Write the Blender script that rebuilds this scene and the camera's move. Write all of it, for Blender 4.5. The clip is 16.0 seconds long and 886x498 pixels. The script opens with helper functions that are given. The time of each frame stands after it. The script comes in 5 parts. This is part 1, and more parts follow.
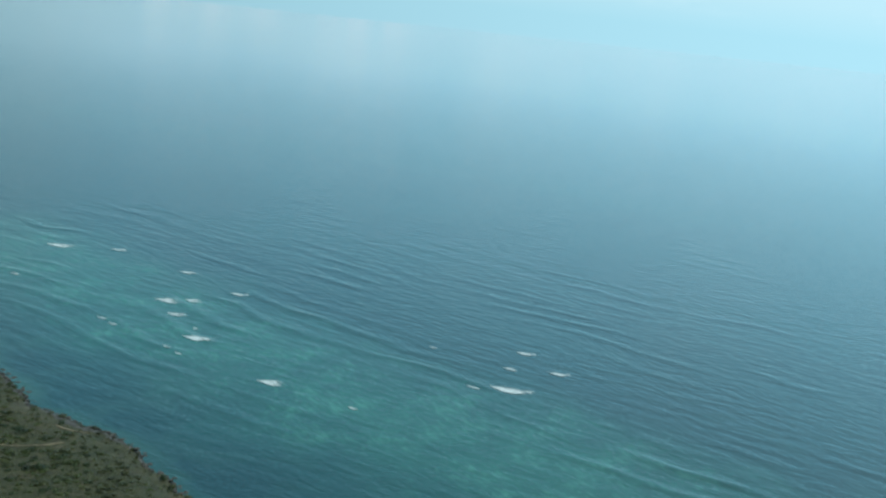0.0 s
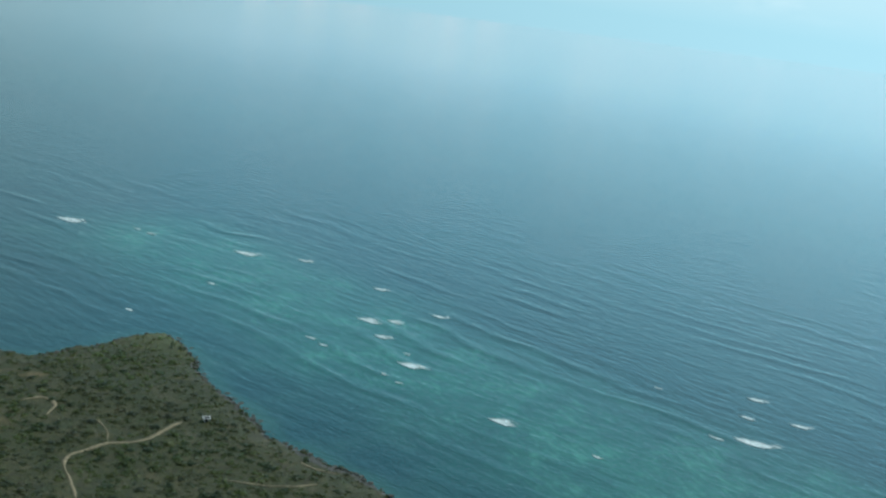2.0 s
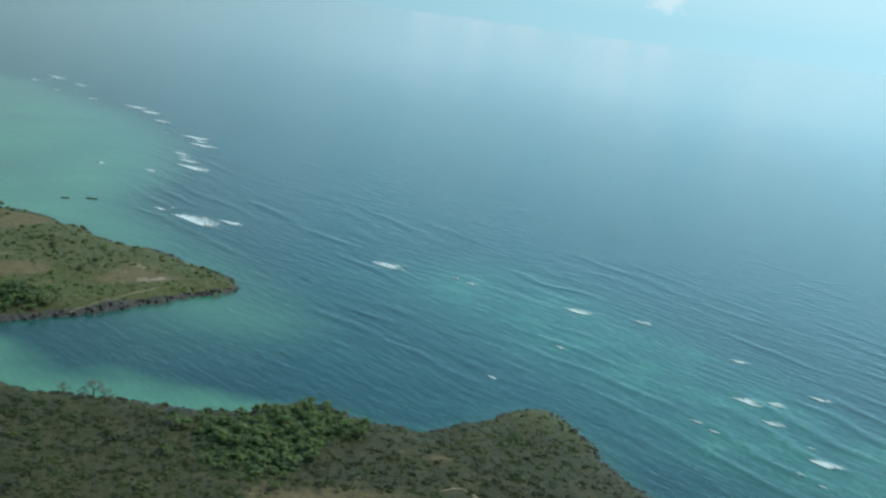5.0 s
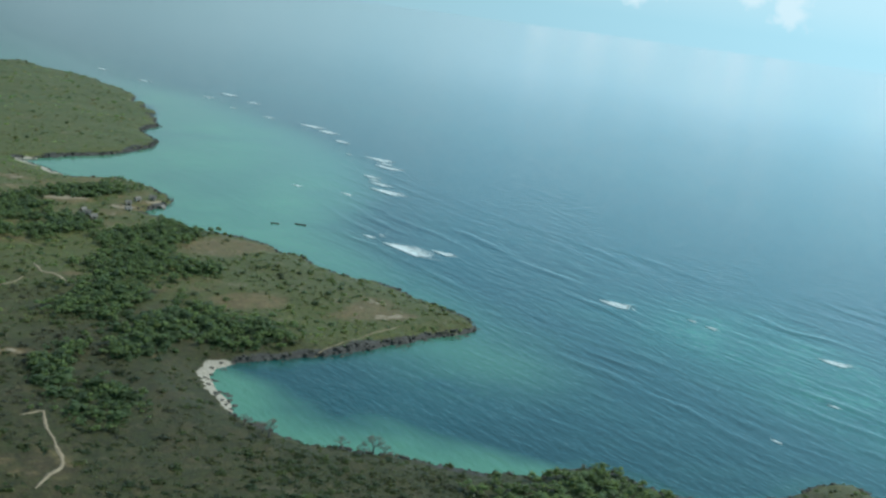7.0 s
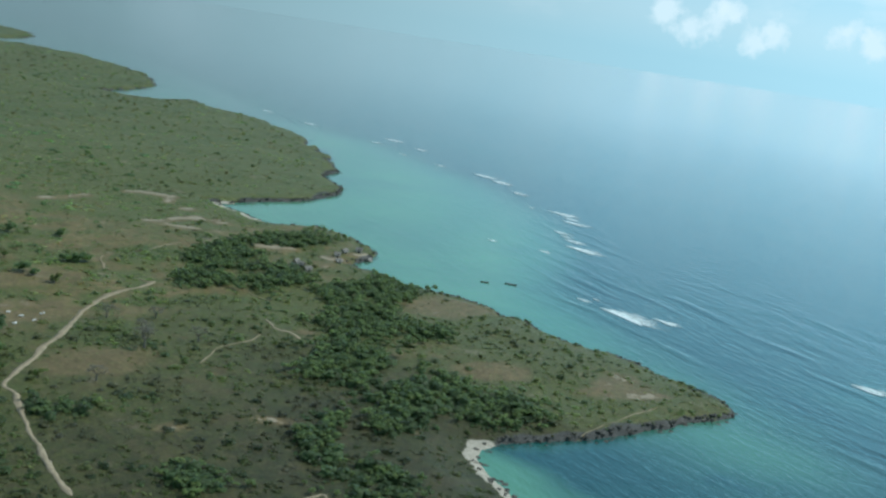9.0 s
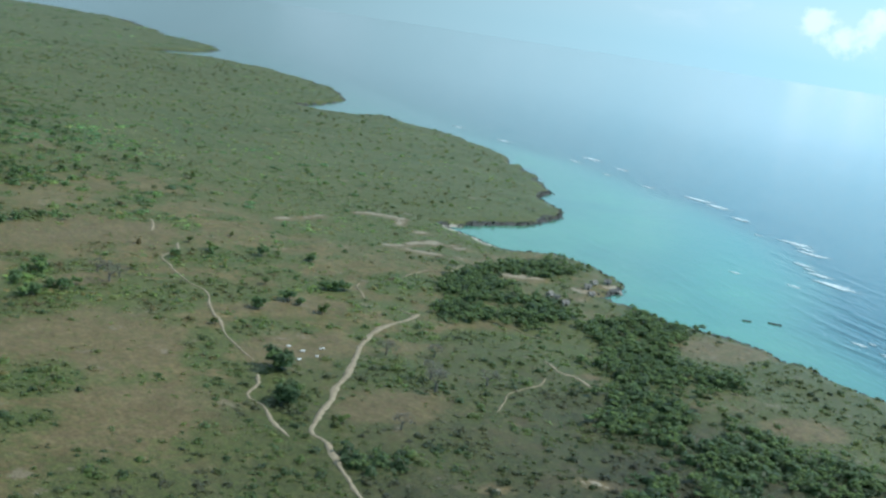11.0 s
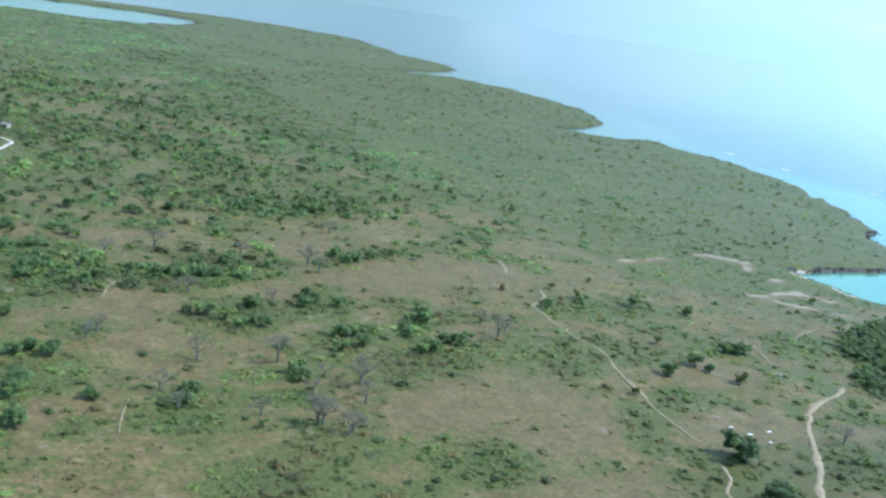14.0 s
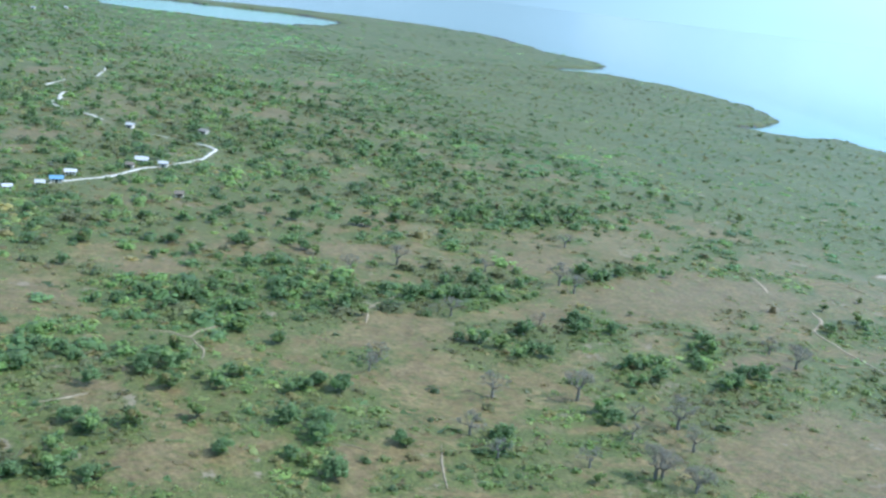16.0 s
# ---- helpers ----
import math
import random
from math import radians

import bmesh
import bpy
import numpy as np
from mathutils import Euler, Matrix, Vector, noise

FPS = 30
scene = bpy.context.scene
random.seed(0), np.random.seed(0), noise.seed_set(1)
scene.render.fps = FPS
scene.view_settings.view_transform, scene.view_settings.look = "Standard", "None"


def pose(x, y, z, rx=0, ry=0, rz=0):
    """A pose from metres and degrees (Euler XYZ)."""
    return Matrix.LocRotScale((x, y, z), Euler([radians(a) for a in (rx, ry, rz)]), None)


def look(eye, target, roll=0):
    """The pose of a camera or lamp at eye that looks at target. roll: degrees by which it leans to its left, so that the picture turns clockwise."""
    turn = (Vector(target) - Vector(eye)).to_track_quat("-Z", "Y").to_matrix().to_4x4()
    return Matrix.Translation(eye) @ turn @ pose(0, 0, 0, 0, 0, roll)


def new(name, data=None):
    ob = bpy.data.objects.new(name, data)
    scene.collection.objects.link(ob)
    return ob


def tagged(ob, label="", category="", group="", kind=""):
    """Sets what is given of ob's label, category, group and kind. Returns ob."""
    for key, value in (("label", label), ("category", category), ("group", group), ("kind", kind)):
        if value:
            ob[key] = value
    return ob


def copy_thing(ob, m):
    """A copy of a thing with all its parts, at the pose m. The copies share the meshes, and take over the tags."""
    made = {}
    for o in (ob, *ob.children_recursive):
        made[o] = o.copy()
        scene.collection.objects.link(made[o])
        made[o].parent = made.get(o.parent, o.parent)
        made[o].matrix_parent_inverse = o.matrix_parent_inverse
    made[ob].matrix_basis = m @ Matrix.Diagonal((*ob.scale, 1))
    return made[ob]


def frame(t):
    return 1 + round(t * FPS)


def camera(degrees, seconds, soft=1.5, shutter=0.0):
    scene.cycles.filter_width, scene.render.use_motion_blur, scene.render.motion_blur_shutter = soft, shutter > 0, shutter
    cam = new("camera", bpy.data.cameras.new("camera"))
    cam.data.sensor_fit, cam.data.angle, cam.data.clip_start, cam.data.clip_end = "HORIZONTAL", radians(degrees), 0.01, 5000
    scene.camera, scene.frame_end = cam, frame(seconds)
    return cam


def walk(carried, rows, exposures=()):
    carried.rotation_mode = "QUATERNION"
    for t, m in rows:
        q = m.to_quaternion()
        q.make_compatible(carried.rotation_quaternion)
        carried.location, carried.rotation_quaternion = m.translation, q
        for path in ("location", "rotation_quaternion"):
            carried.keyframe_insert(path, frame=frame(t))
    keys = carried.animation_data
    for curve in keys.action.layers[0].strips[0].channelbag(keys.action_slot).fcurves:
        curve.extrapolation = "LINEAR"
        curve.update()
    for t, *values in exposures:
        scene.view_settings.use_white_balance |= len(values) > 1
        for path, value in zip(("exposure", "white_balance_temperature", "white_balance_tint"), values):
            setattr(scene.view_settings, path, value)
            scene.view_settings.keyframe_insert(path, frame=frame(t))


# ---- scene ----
cam = camera(45.7, 16.0, soft=2.6)
PATH = [
    (0.0, (13.0, -31.5, 158.5), (11.35, 65.69, 135.00), 6.06),
    (0.5, (-3.2, -24.6, 158.1), (-6.46, 72.37, 133.68), 6.15),
    (1.0, (-19.5, -17.7, 157.5), (-24.74, 79.02, 132.52), 6.33),
    (1.5, (-35.8, -10.9, 156.8), (-43.22, 85.66, 131.93), 6.89),
    (2.0, (-52.1, -4.4, 156.0), (-61.53, 92.10, 131.52), 7.66),
    (2.5, (-68.6, 1.8, 155.0), (-79.87, 98.30, 131.44), 7.94),
    (3.0, (-85.3, 7.4, 154.0), (-99.26, 103.64, 130.58), 7.83),
    (3.5, (-102.1, 12.6, 153.0), (-119.07, 108.13, 128.95), 7.65),
    (4.0, (-119.0, 17.1, 152.0), (-138.43, 112.06, 127.54), 7.52),
    (6.5, (-204.8, 33.6, 146.0), (-236.44, 125.33, 121.84), 8.24),
    (7.0, (-222.0, 36.1, 144.6), (-256.13, 126.87, 120.09), 7.92),
    (7.5, (-239.2, 38.0, 143.0), (-275.87, 127.95, 119.27), 8.44),
    (8.0, (-256.4, 39.2, 141.3), (-295.42, 128.51, 118.88), 8.86),
    (8.5, (-273.5, 39.9, 139.7), (-314.73, 128.29, 117.77), 8.96),
    (9.0, (-290.5, 39.9, 138.2), (-334.31, 127.04, 116.27), 8.93),
    (11.5, (-374.7, 34.9, 130.0), (-431.95, 113.65, 107.04), 8.81),
    (12.0, (-391.3, 32.9, 128.2), (-450.76, 109.99, 105.30), 8.97),
    (12.5, (-407.8, 29.9, 126.4), (-469.40, 105.26, 103.76), 8.95),
    (13.0, (-424.0, 26.5, 124.9), (-487.93, 99.95, 102.00), 8.80),
    (13.5, (-440.1, 22.8, 123.3), (-505.94, 94.42, 100.01), 8.52),
    (14.0, (-456.1, 18.7, 121.7), (-523.79, 88.33, 97.94), 8.15),
    (14.5, (-471.8, 14.2, 119.9), (-541.29, 82.04, 95.89), 8.03),
    (15.0, (-487.4, 9.5, 118.1), (-558.59, 75.32, 93.54), 7.62),
    (15.5, (-502.8, 4.4, 116.2), (-575.73, 68.11, 91.10), 7.28),
    (16.0, (-518.3, -0.6, 114.3), (-592.79, 61.05, 88.88), 6.84),
]
EXPOSURES = [(0.0, -0.9, 6000, 2), (4.0, -0.85, 6000, 2), (7.5, -0.72, 5950, 3), (9.0, -0.68, 5850, 3), (11.5, -0.27, 5700, 7), (12.5, -0.11, 5600, 9), (16.0, 0.37, 5200, 14)]
walk(cam, [(t, look(eye, target, roll)) for t, eye, target, roll in PATH], exposures=EXPOSURES)


# ---- world, sun and exposure ----
SUN_AZ, SUN_EL = radians(53.0), radians(47.0)      # over the sea, from +x towards +y


def link(tree, a, b):
    tree.links.new(a, b)


def node(tree, kind, **values):
    n = tree.nodes.new(kind)
    for key, value in values.items():
        if key in n.inputs:
            n.inputs[key].default_value = value
    return n


def ramp(tree, fac, stops):
    n = tree.nodes.new("ShaderNodeValToRGB")
    e = n.color_ramp.elements
    while len(e) < len(stops):
        e.new(0.5)
    for i, (pos, col) in enumerate(stops):
        e[i].position = pos
        e[i].color = (*col, 1) if len(col) == 3 else col
    link(tree, fac, n.inputs["Fac"])
    return n.outputs["Color"]


def grey(v):
    return (v, v, v)


def maths(tree, op, a, b=None, clamp=False):
    n = tree.nodes.new("ShaderNodeMath")
    n.operation, n.use_clamp = op, clamp
    for i, v in enumerate((a, b)):
        if v is None:
            continue
        if isinstance(v, (int, float)):
            n.inputs[i].default_value = v
        else:
            link(tree, v, n.inputs[i])
    return n.outputs[0]


def mix(tree, fac, a, b):
    n = tree.nodes.new("ShaderNodeMix")
    n.data_type = "RGBA"
    for sock, v in ((n.inputs[0], fac), (n.inputs[6], a), (n.inputs[7], b)):
        if isinstance(v, (int, float)):
            sock.default_value = v
        elif isinstance(v, tuple):
            sock.default_value = (*v, 1)
        else:
            link(tree, v, sock)
    return n.outputs[2]


def make_world():
    world = bpy.data.worlds.new("daylight")
    scene.world = world
    world.use_nodes = True
    t = world.node_tree
    t.nodes.clear()
    out, bg = node(t, "ShaderNodeOutputWorld"), node(t, "ShaderNodeBackground", Strength=SKY)
    co, sep = node(t, "ShaderNodeTexCoord"), node(t, "ShaderNodeSeparateXYZ")
    link(t, co.outputs["Generated"], sep.inputs[0])
    comb, sky = node(t, "ShaderNodeCombineXYZ"), node(t, "ShaderNodeTexSky")
    link(t, sep.outputs[0], comb.inputs[0])
    link(t, sep.outputs[1], comb.inputs[1])
    link(t, maths(t, "MAXIMUM", sep.outputs[2], 0.02), comb.inputs[2])
    sky.sky_type, sky.sun_disc = "NISHITA", False
    sky.sun_elevation, sky.sun_rotation = SUN_EL, math.pi / 2 - SUN_AZ
    sky.altitude, sky.air_density, sky.dust_density, sky.ozone_density = 100, 1.0, 3.0, 2.0
    link(t, comb.outputs[0], sky.inputs[0])
    # cumulus low over the sea, thin veil above
    stretch = node(t, "ShaderNodeMapping")
    stretch.inputs["Scale"].default_value = (9, 9, 22)
    stretch.inputs["Location"].default_value = CLOUD_SHIFT
    link(t, co.outputs["Generated"], stretch.inputs[0])
    puff = node(t, "ShaderNodeTexNoise", Scale=1.0, Detail=7.0, Roughness=0.55)
    link(t, stretch.outputs[0], puff.inputs["Vector"])
    cloud = ramp(t, puff.outputs[0], [(0.52, grey(0)), (0.62, grey(1))])
    band = ramp(t, sep.outputs[2], [(0.004, grey(0)), (0.02, grey(1)), (0.16, grey(0.8)), (0.4, grey(0.15))])
    cover = maths(t, "MULTIPLY", cloud, band)
    haze = ramp(t, sep.outputs[2], [(0.0, grey(1.0)), (0.12, grey(0.9)), (0.5, grey(0.6)), (1.0, grey(0.45))])
    # the haze is palest where sea and sky run together
    rim = maths(t, "MULTIPLY_ADD", sep.outputs[2], 4.0)
    rim.node.inputs[2].default_value = 0.25
    low = mix(t, ramp(t, rim, [(0.22, grey(0)), (0.38, grey(1))]), HAZE_SEA, HAZE_LOW)
    veil = mix(t, ramp(t, rim, [(0.34, grey(0)), (0.85, grey(1))]), low, HAZE)
    # drier, whiter haze over the land in the west
    west = node(t, "ShaderNodeVectorMath")
    west.operation = "DOT_PRODUCT"
    west.inputs[1].default_value = (math.cos(radians(152)), math.sin(radians(152)), 0)
    link(t, co.outputs["Generated"], west.inputs[0])
    veil = mix(t, ramp(t, west.outputs["Value"], [(0.72, grey(0)), (0.97, grey(1))]), veil, HAZE_WEST)
    glow = node(t, "ShaderNodeVectorMath")
    glow.operation = "DOT_PRODUCT"
    glow.inputs[1].default_value = (math.cos(SUN_AZ), math.sin(SUN_AZ), 0)
    link(t, co.outputs["Generated"], glow.inputs[0])
    bright = node(t, "ShaderNodeVectorMath")
    bright.operation = "SCALE"
    link(t, veil, bright.inputs[0])
    rise = maths(t, "MULTIPLY_ADD", glow.outputs["Value"], 0.88)
    link(t, maths(t, "MAXIMUM", rise, 0.4), bright.inputs["Scale"])
    rise.node.inputs[2].default_value = 0.33
    pale = mix(t, haze, sky.outputs[0], bright.outputs[0])
    pale = mix(t, ramp(t, sep.outputs[2], [(0.42, grey(0)), (0.7, grey(1))]), pale, ZENITH)
    lit = node(t, "ShaderNodeVectorMath")
    lit.operation = "SCALE"
    lit.inputs[0].default_value = CLOUD
    link(t, maths(t, "MAXIMUM", rise, 0.55), lit.inputs["Scale"])
    both = mix(t, maths(t, "MULTIPLY", cover, 0.5), pale, lit.outputs[0])
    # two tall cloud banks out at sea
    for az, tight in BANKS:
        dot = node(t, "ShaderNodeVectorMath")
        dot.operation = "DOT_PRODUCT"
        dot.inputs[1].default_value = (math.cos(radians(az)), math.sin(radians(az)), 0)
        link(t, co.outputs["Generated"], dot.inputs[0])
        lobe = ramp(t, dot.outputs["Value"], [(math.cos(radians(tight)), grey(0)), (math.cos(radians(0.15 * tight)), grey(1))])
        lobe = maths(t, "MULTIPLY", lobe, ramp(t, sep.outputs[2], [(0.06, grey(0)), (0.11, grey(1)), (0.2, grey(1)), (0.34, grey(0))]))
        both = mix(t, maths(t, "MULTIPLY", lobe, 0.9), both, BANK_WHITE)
    # cumulus heads
    curl = node(t, "ShaderNodeTexNoise", Scale=60.0, Detail=6.0, Roughness=0.6)
    link(t, co.outputs["Generated"], curl.inputs["Vector"])
    ragged = maths(t, "MULTIPLY", maths(t, "SUBTRACT", curl.outputs[0], 0.5), 2.6)
    for az, el, size in CUMULUS:
        far = node(t, "ShaderNodeVectorMath")
        far.operation = "DISTANCE"
        far.inputs[1].default_value = (math.cos(radians(az)) * math.cos(radians(el)), math.sin(radians(az)) * math.cos(radians(el)), math.sin(radians(el)))
        link(t, co.outputs["Generated"], far.inputs[0])
        edge = maths(t, "ADD", maths(t, "MULTIPLY", far.outputs["Value"], 1 / radians(size)), ragged)
        both = mix(t, ramp(t, edge, [(0.3, grey(0.72)), (1.1, grey(0))]), both, CUMULUS_WHITE)
    link(t, both, bg.inputs[0])
    link(t, bg.outputs[0], out.inputs[0])


SKY = 0.1
ZENITH = (5.6, 6.8, 7.6)
HAZE_SEA, HAZE_LOW, HAZE, CLOUD, CLOUD_SHIFT = (8.0, 12.7, 14.5), (10.0, 13.8, 15.2), (5.9, 12.7, 16.2), (11.4, 14.6, 15.8), (0.3, 0.0, 0.0)
CUMULUS = [(107.2, 1.7, 0.9), (105.5, 1.0, 1.0), (104.5, 1.6, 1.1), (103.8, 2.2, 0.8), (102.5, 0.9, 0.9), (101.4, 1.4, 0.9), (98.1, 1.9, 0.9), (96.6, 1.4, 1.0), (94.6, 1.0, 1.2)]
HAZE_WEST = (9.0, 12.9, 13.7)
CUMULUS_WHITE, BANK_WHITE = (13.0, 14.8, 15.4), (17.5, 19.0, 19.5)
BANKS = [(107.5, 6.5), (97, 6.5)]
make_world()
sun = new("sun", bpy.data.lights.new("sun", "SUN"))
sun.data.energy, sun.data.angle, sun.data.color = 4.0, radians(0.6), (1.0, 0.96, 0.90)
sun.matrix_world = look((math.cos(SUN_AZ) * 300, math.sin(SUN_AZ) * 300, 322), (0, 0, 0))


# ---- plan: coast, reef, roads and fields, in metres ----
COAST_NEAR = [
    (59, 123), (-22, 229), (-78, 278), (-98, 299), (-130, 314), (-139, 326), (-151, 338), (-165, 350), (-178, 370), (-188, 383), (-198, 392),
    (-207, 391), (-215, 380), (-221, 366), (-228, 356), (-236, 348), (-254, 345), (-269, 350), (-279, 348), (-286, 340), (-290, 329), (-306, 323),
    (-320, 319), (-335, 317), (-347, 310), (-357, 305), (-369, 305), (-384, 309), (-392, 313), (-405, 324), (-413, 332), (-417, 341), (-411, 351),
    (-401, 365), (-391, 378), (-380, 402), (-370, 424), (-363, 437), (-356, 452), (-362, 462), (-374, 466), (-388, 471), (-401, 475), (-416, 481),
    (-429, 479), (-442, 479), (-455, 483),
]
COAST_NEAR += [
    (-466, 491), (-480, 490), (-492, 495), (-508, 498), (-522, 493), (-534, 489), (-548, 498), (-565, 497), (-575, 500), (-574, 517), (-578, 532),
    (-588, 543), (-597, 546), (-608, 553), (-621, 556), (-636, 556), (-641, 549), (-656, 535), (-684, 546), (-707, 547),
]
COAST_FAR = [
    (-699, 578), (-687, 620), (-689, 656), (-704, 685), (-734, 703), (-749, 741), (-780, 785), (-792, 800), (-826, 832), (-836, 826), (-866, 867),
    (-928, 888), (-985, 909), (-1003, 915), (-1036, 918), (-1070, 921), (-1082, 878), (-1137, 874), (-1152, 945), (-1163, 971), (-1191, 1007),
    (-1257, 1056), (-1330, 1085), (-1346, 1102), (-1452, 1110), (-1504, 1112), (-1545, 1100), (-1563, 995), (-1598, 1060), (-1618, 1176), (-1640, 1200),
    # from (-2140, 1390) on the coast is invented: pale sea behind passes for haze
    (-1770, 1280), (-1868, 1275), (-1984, 1338), (-2140, 1390), (-2330, 1330), (-2460, 1180), (-2540, 1000), (-2590, 800), (-2640, 500), (-2740, 100), (-2850, -600),
]
COAST = COAST_NEAR + COAST_FAR + [(-2850, -1500), (700, -1500), (500, -600)]
LAGOON_FAR = [(-2195, 640), (-2122, 712), (-2045, 800), (-2030, 860), (-2065, 930), (-2138, 1045), (-2240, 1100), (-2340, 1045), (-2390, 940), (-2480, 800), (-2400, 670)]
REEF = [
    (-362, 456), (-388, 488), (-417, 523), (-434, 537), (-469, 571), (-509, 687), (-561, 773), (-643, 843), (-744, 902), (-820, 945), (-947, 969),
    (-1153, 1110), (-1442, 1277), (-1967, 1506),
]
LEDGE = [(-560, 570), (-500, 525), (-440, 480), (-380, 435), (-345, 418)]
BAR = [
    (-268, 535), (-213, 512), (-161, 461), (-80, 400), (-27, 357), (37, 325), (70, 298), (146, 242),
]
BEACHES = [
    (-416, 332), (-410, 325), (-401, 321), (-669, 545), (-693, 549),
]
CLEARINGS = [
    (-746, 461, 8.3, 4.3, -104),
    (-575, 459, 4.7, 3.1, 103), (-582, 499, 7.8, 4.3, -105), (-576, 477, 3.6, 2.5, 101), (-465, 305, 4.7, 2.7, -121), (-470, 301, 3.2, 1.4, -127),
    (-436, 330, 5.6, 0.7, 116), (-518, 380, 4.2, 3.5, -90), (-510, 319, 3.3, 2.3, 113), (-489, 271, 2.8, 2.1, -135),
    (-669, 502, 7.2, 2.6, -99),
]
CLEARINGS += [
    (-243, 327, 2.5, 1.8, -140), (-233, 327, 3.4, 1.8, -156), (-223, 327, 3.4, 2, -147), (-170, 349, 6.4, 2.8, -146), (-136, 311, 3.8, 3.1, 78),
    (-243, 315, 2.9, 2.2, -143), (-413, 244, 7.9, 3.5, -148), (-403, 242, 7.1, 3.9, -141), (-469, 302, 5.7, 3.2, -138), (-464, 336, 3.9, 1.4, -141),
    (-405, 433, 9.6, 6.1, -120), (-389, 433, 7.9, 3.5, -129),
]
# small pale patches of trodden sand round the village
SPOTS = [
    (-613, 482, 11.5, 4.3, 57), (-607, 490, 4.1, 3.0, 20), (-743, 509, 4.6, 2.4, 45), (-738, 516, 6.1, 2.4, 40), (-731, 522, 5.7, 2.3, 55), (-723, 525, 4.1, 1.9, 100),
    (-717, 516, 4.7, 2.0, 120), (-697, 510, 3.5, 2.7, 60), (-682, 469, 7.4, 3.0, 75), (-681, 482, 6.2, 3.5, 80), (-678, 495, 5.1, 3.2, 100), (-673, 468, 4.9, 2.2, 20),
    (-666, 471, 8.1, 2.7, 30), (-663, 502, 4.3, 2.2, 60), (-648, 480, 3.5, 1.6, 20), (-580, 518, 8.1, 2.4, 70), (-581, 499, 4.1, 2.4, 40),
    (-749, 452, 6.1, 2.2, 80), (-745, 476, 4.1, 1.6, 80),
]
# centre, half axes, turn in degrees
FIELDS = [
    (-237, 274, 24, 17.6, -157), (-542, 288, 19, 10.7, -104), (-632, 339, 22.6, 9.6, -108), (-600, 305, 22.9, 13.5, -99), (-629, 257, 31.1, 19, 125),
    (-583, 224, 23.9, 18.6, -88), (-763, 316, 44.2, 25.8, -94), (-747, 355, 27, 14.8, 125), (-499, 468, 27.2, 15.6, -104), (-541, 297, 19, 12.3, -123),
    (-442, 405, 18.5, 10.5, -115), (-402, 426, 16.6, 6.8, -122), (-759, 89, 8.1, 5.4, -112), (-749, 85, 5.4, 5.4, -112), (-833, 98, 15.2, 13.1, 164),
    (-849, 144, 15.1, 7.5, -103), (-713, 87, 10.7, 10.2, -147), (-695, 127, 13.8, 4.9, 146), (-768, 312, 34.1, 18.3, -88),
]
FIELDS += [
    (-651, 244, 36.1, 18.8, 103), (-810, 300, 22.3, 11, -96), (-762, 249, 12.4, 7.4, 121), (-698, 287, 16.5, 7.9, -97), (-851, 227, 28.5, 7.9, -103),
    (-1093, 180, 21.9, 15.6, 140), (-1056, 163, 12.7, 9.7, 130), (-766, 189, 18.4, 13.4, -78), (-736, 176, 10.1, 7.4, -93),
    (-1361, 272, 23.3, 12.7, 129), (-1175, 371, 22.3, 11.8, 117), (-1329, 501, 29.7, 12, 112),
]
GROVES = [
    (-616, 454, 37.1, 17, 103), (-618, 504, 33.7, 14.9, -87), (-572, 438, 23.9, 10.7, -83), (-592, 402, 20.7, 10.1, -82), (-542, 455, 27.7, 11.7, -89),
    (-523, 460, 19.5, 7.6, -85), (-538, 474, 20.5, 11.7, 105), (-508, 412, 30.7, 18.9, 105), (-485, 364, 29.1, 14.8, 117), (-449, 363, 26.1, 16, -110),
    (-424, 368, 20.4, 12.3, -111), (-442, 333, 15.4, 10.3, 104), (-481, 424, 14.4, 7.9, -113), (-450, 295, 17.7, 7.1, 133),
    (-423, 287, 17.8, 13.5, 127), (-278, 300, 18.3, 17.1, 137), (-267, 329, 15, 15, 120), (-462, 251, 9.6, 8.5, 99), (-519, 256, 11.3, 9.5, -128),
]
GROVES += [
    (-455, 304, 17.7, 7.2, 122), (-603, 427, 11, 8, 100), (-595, 437, 11, 8, 100), (-586, 451, 11, 8, 100), (-578, 457, 11, 8, 100),
    (-597, 403, 11, 8, 100), (-588, 409, 11, 8, 100), (-579, 422, 11, 8, 100), (-617, 431, 11, 8, 100),
]
CLUMPS_WEST = [
    (-811, 139, 30.4, 22.8, -99), (-812, 183, 26, 20, 123), (-798, 207, 19.5, 13.9, -90), (-839, 183, 14.9, 9.3, -96), (-778, 91, 19.8, 14.9, -112),
    (-753, 72, 12.7, 9.7, 170), (-733, 83, 9.2, 8.2, 168), (-748, 127, 13, 8.3, 151), (-735, 137, 14.8, 6.9, 150), (-717, 136, 15, 9.7, 141),
    (-699, 117, 10.7, 8.5, 134), (-708, 80, 9, 5.4, -119), (-722, 65, 10.1, 6.6, 169), (-727, 121, 9.7, 7.9, 139), (-765, 114, 12.1, 8.5, 152),
    (-744, 250, 13.6, 8.4, 110), (-786, 235, 20.8, 13, -90), (-709, 272, 18, 9, -97), (-671, 241, 15.3, 7.6, -102),
]
CLUMPS_WEST += [
    (-679, 193, 14.1, 5.9, -111), (-693, 199, 11.9, 5.9, -104), (-689, 169, 9.2, 6.5, -94), (-677, 153, 11.1, 6.1, -108), (-784, 316, 21.4, 7.4, -102),
    (-750, 165, 7.4, 6, -81), (-737, 218, 11.5, 5.5, -104),
]
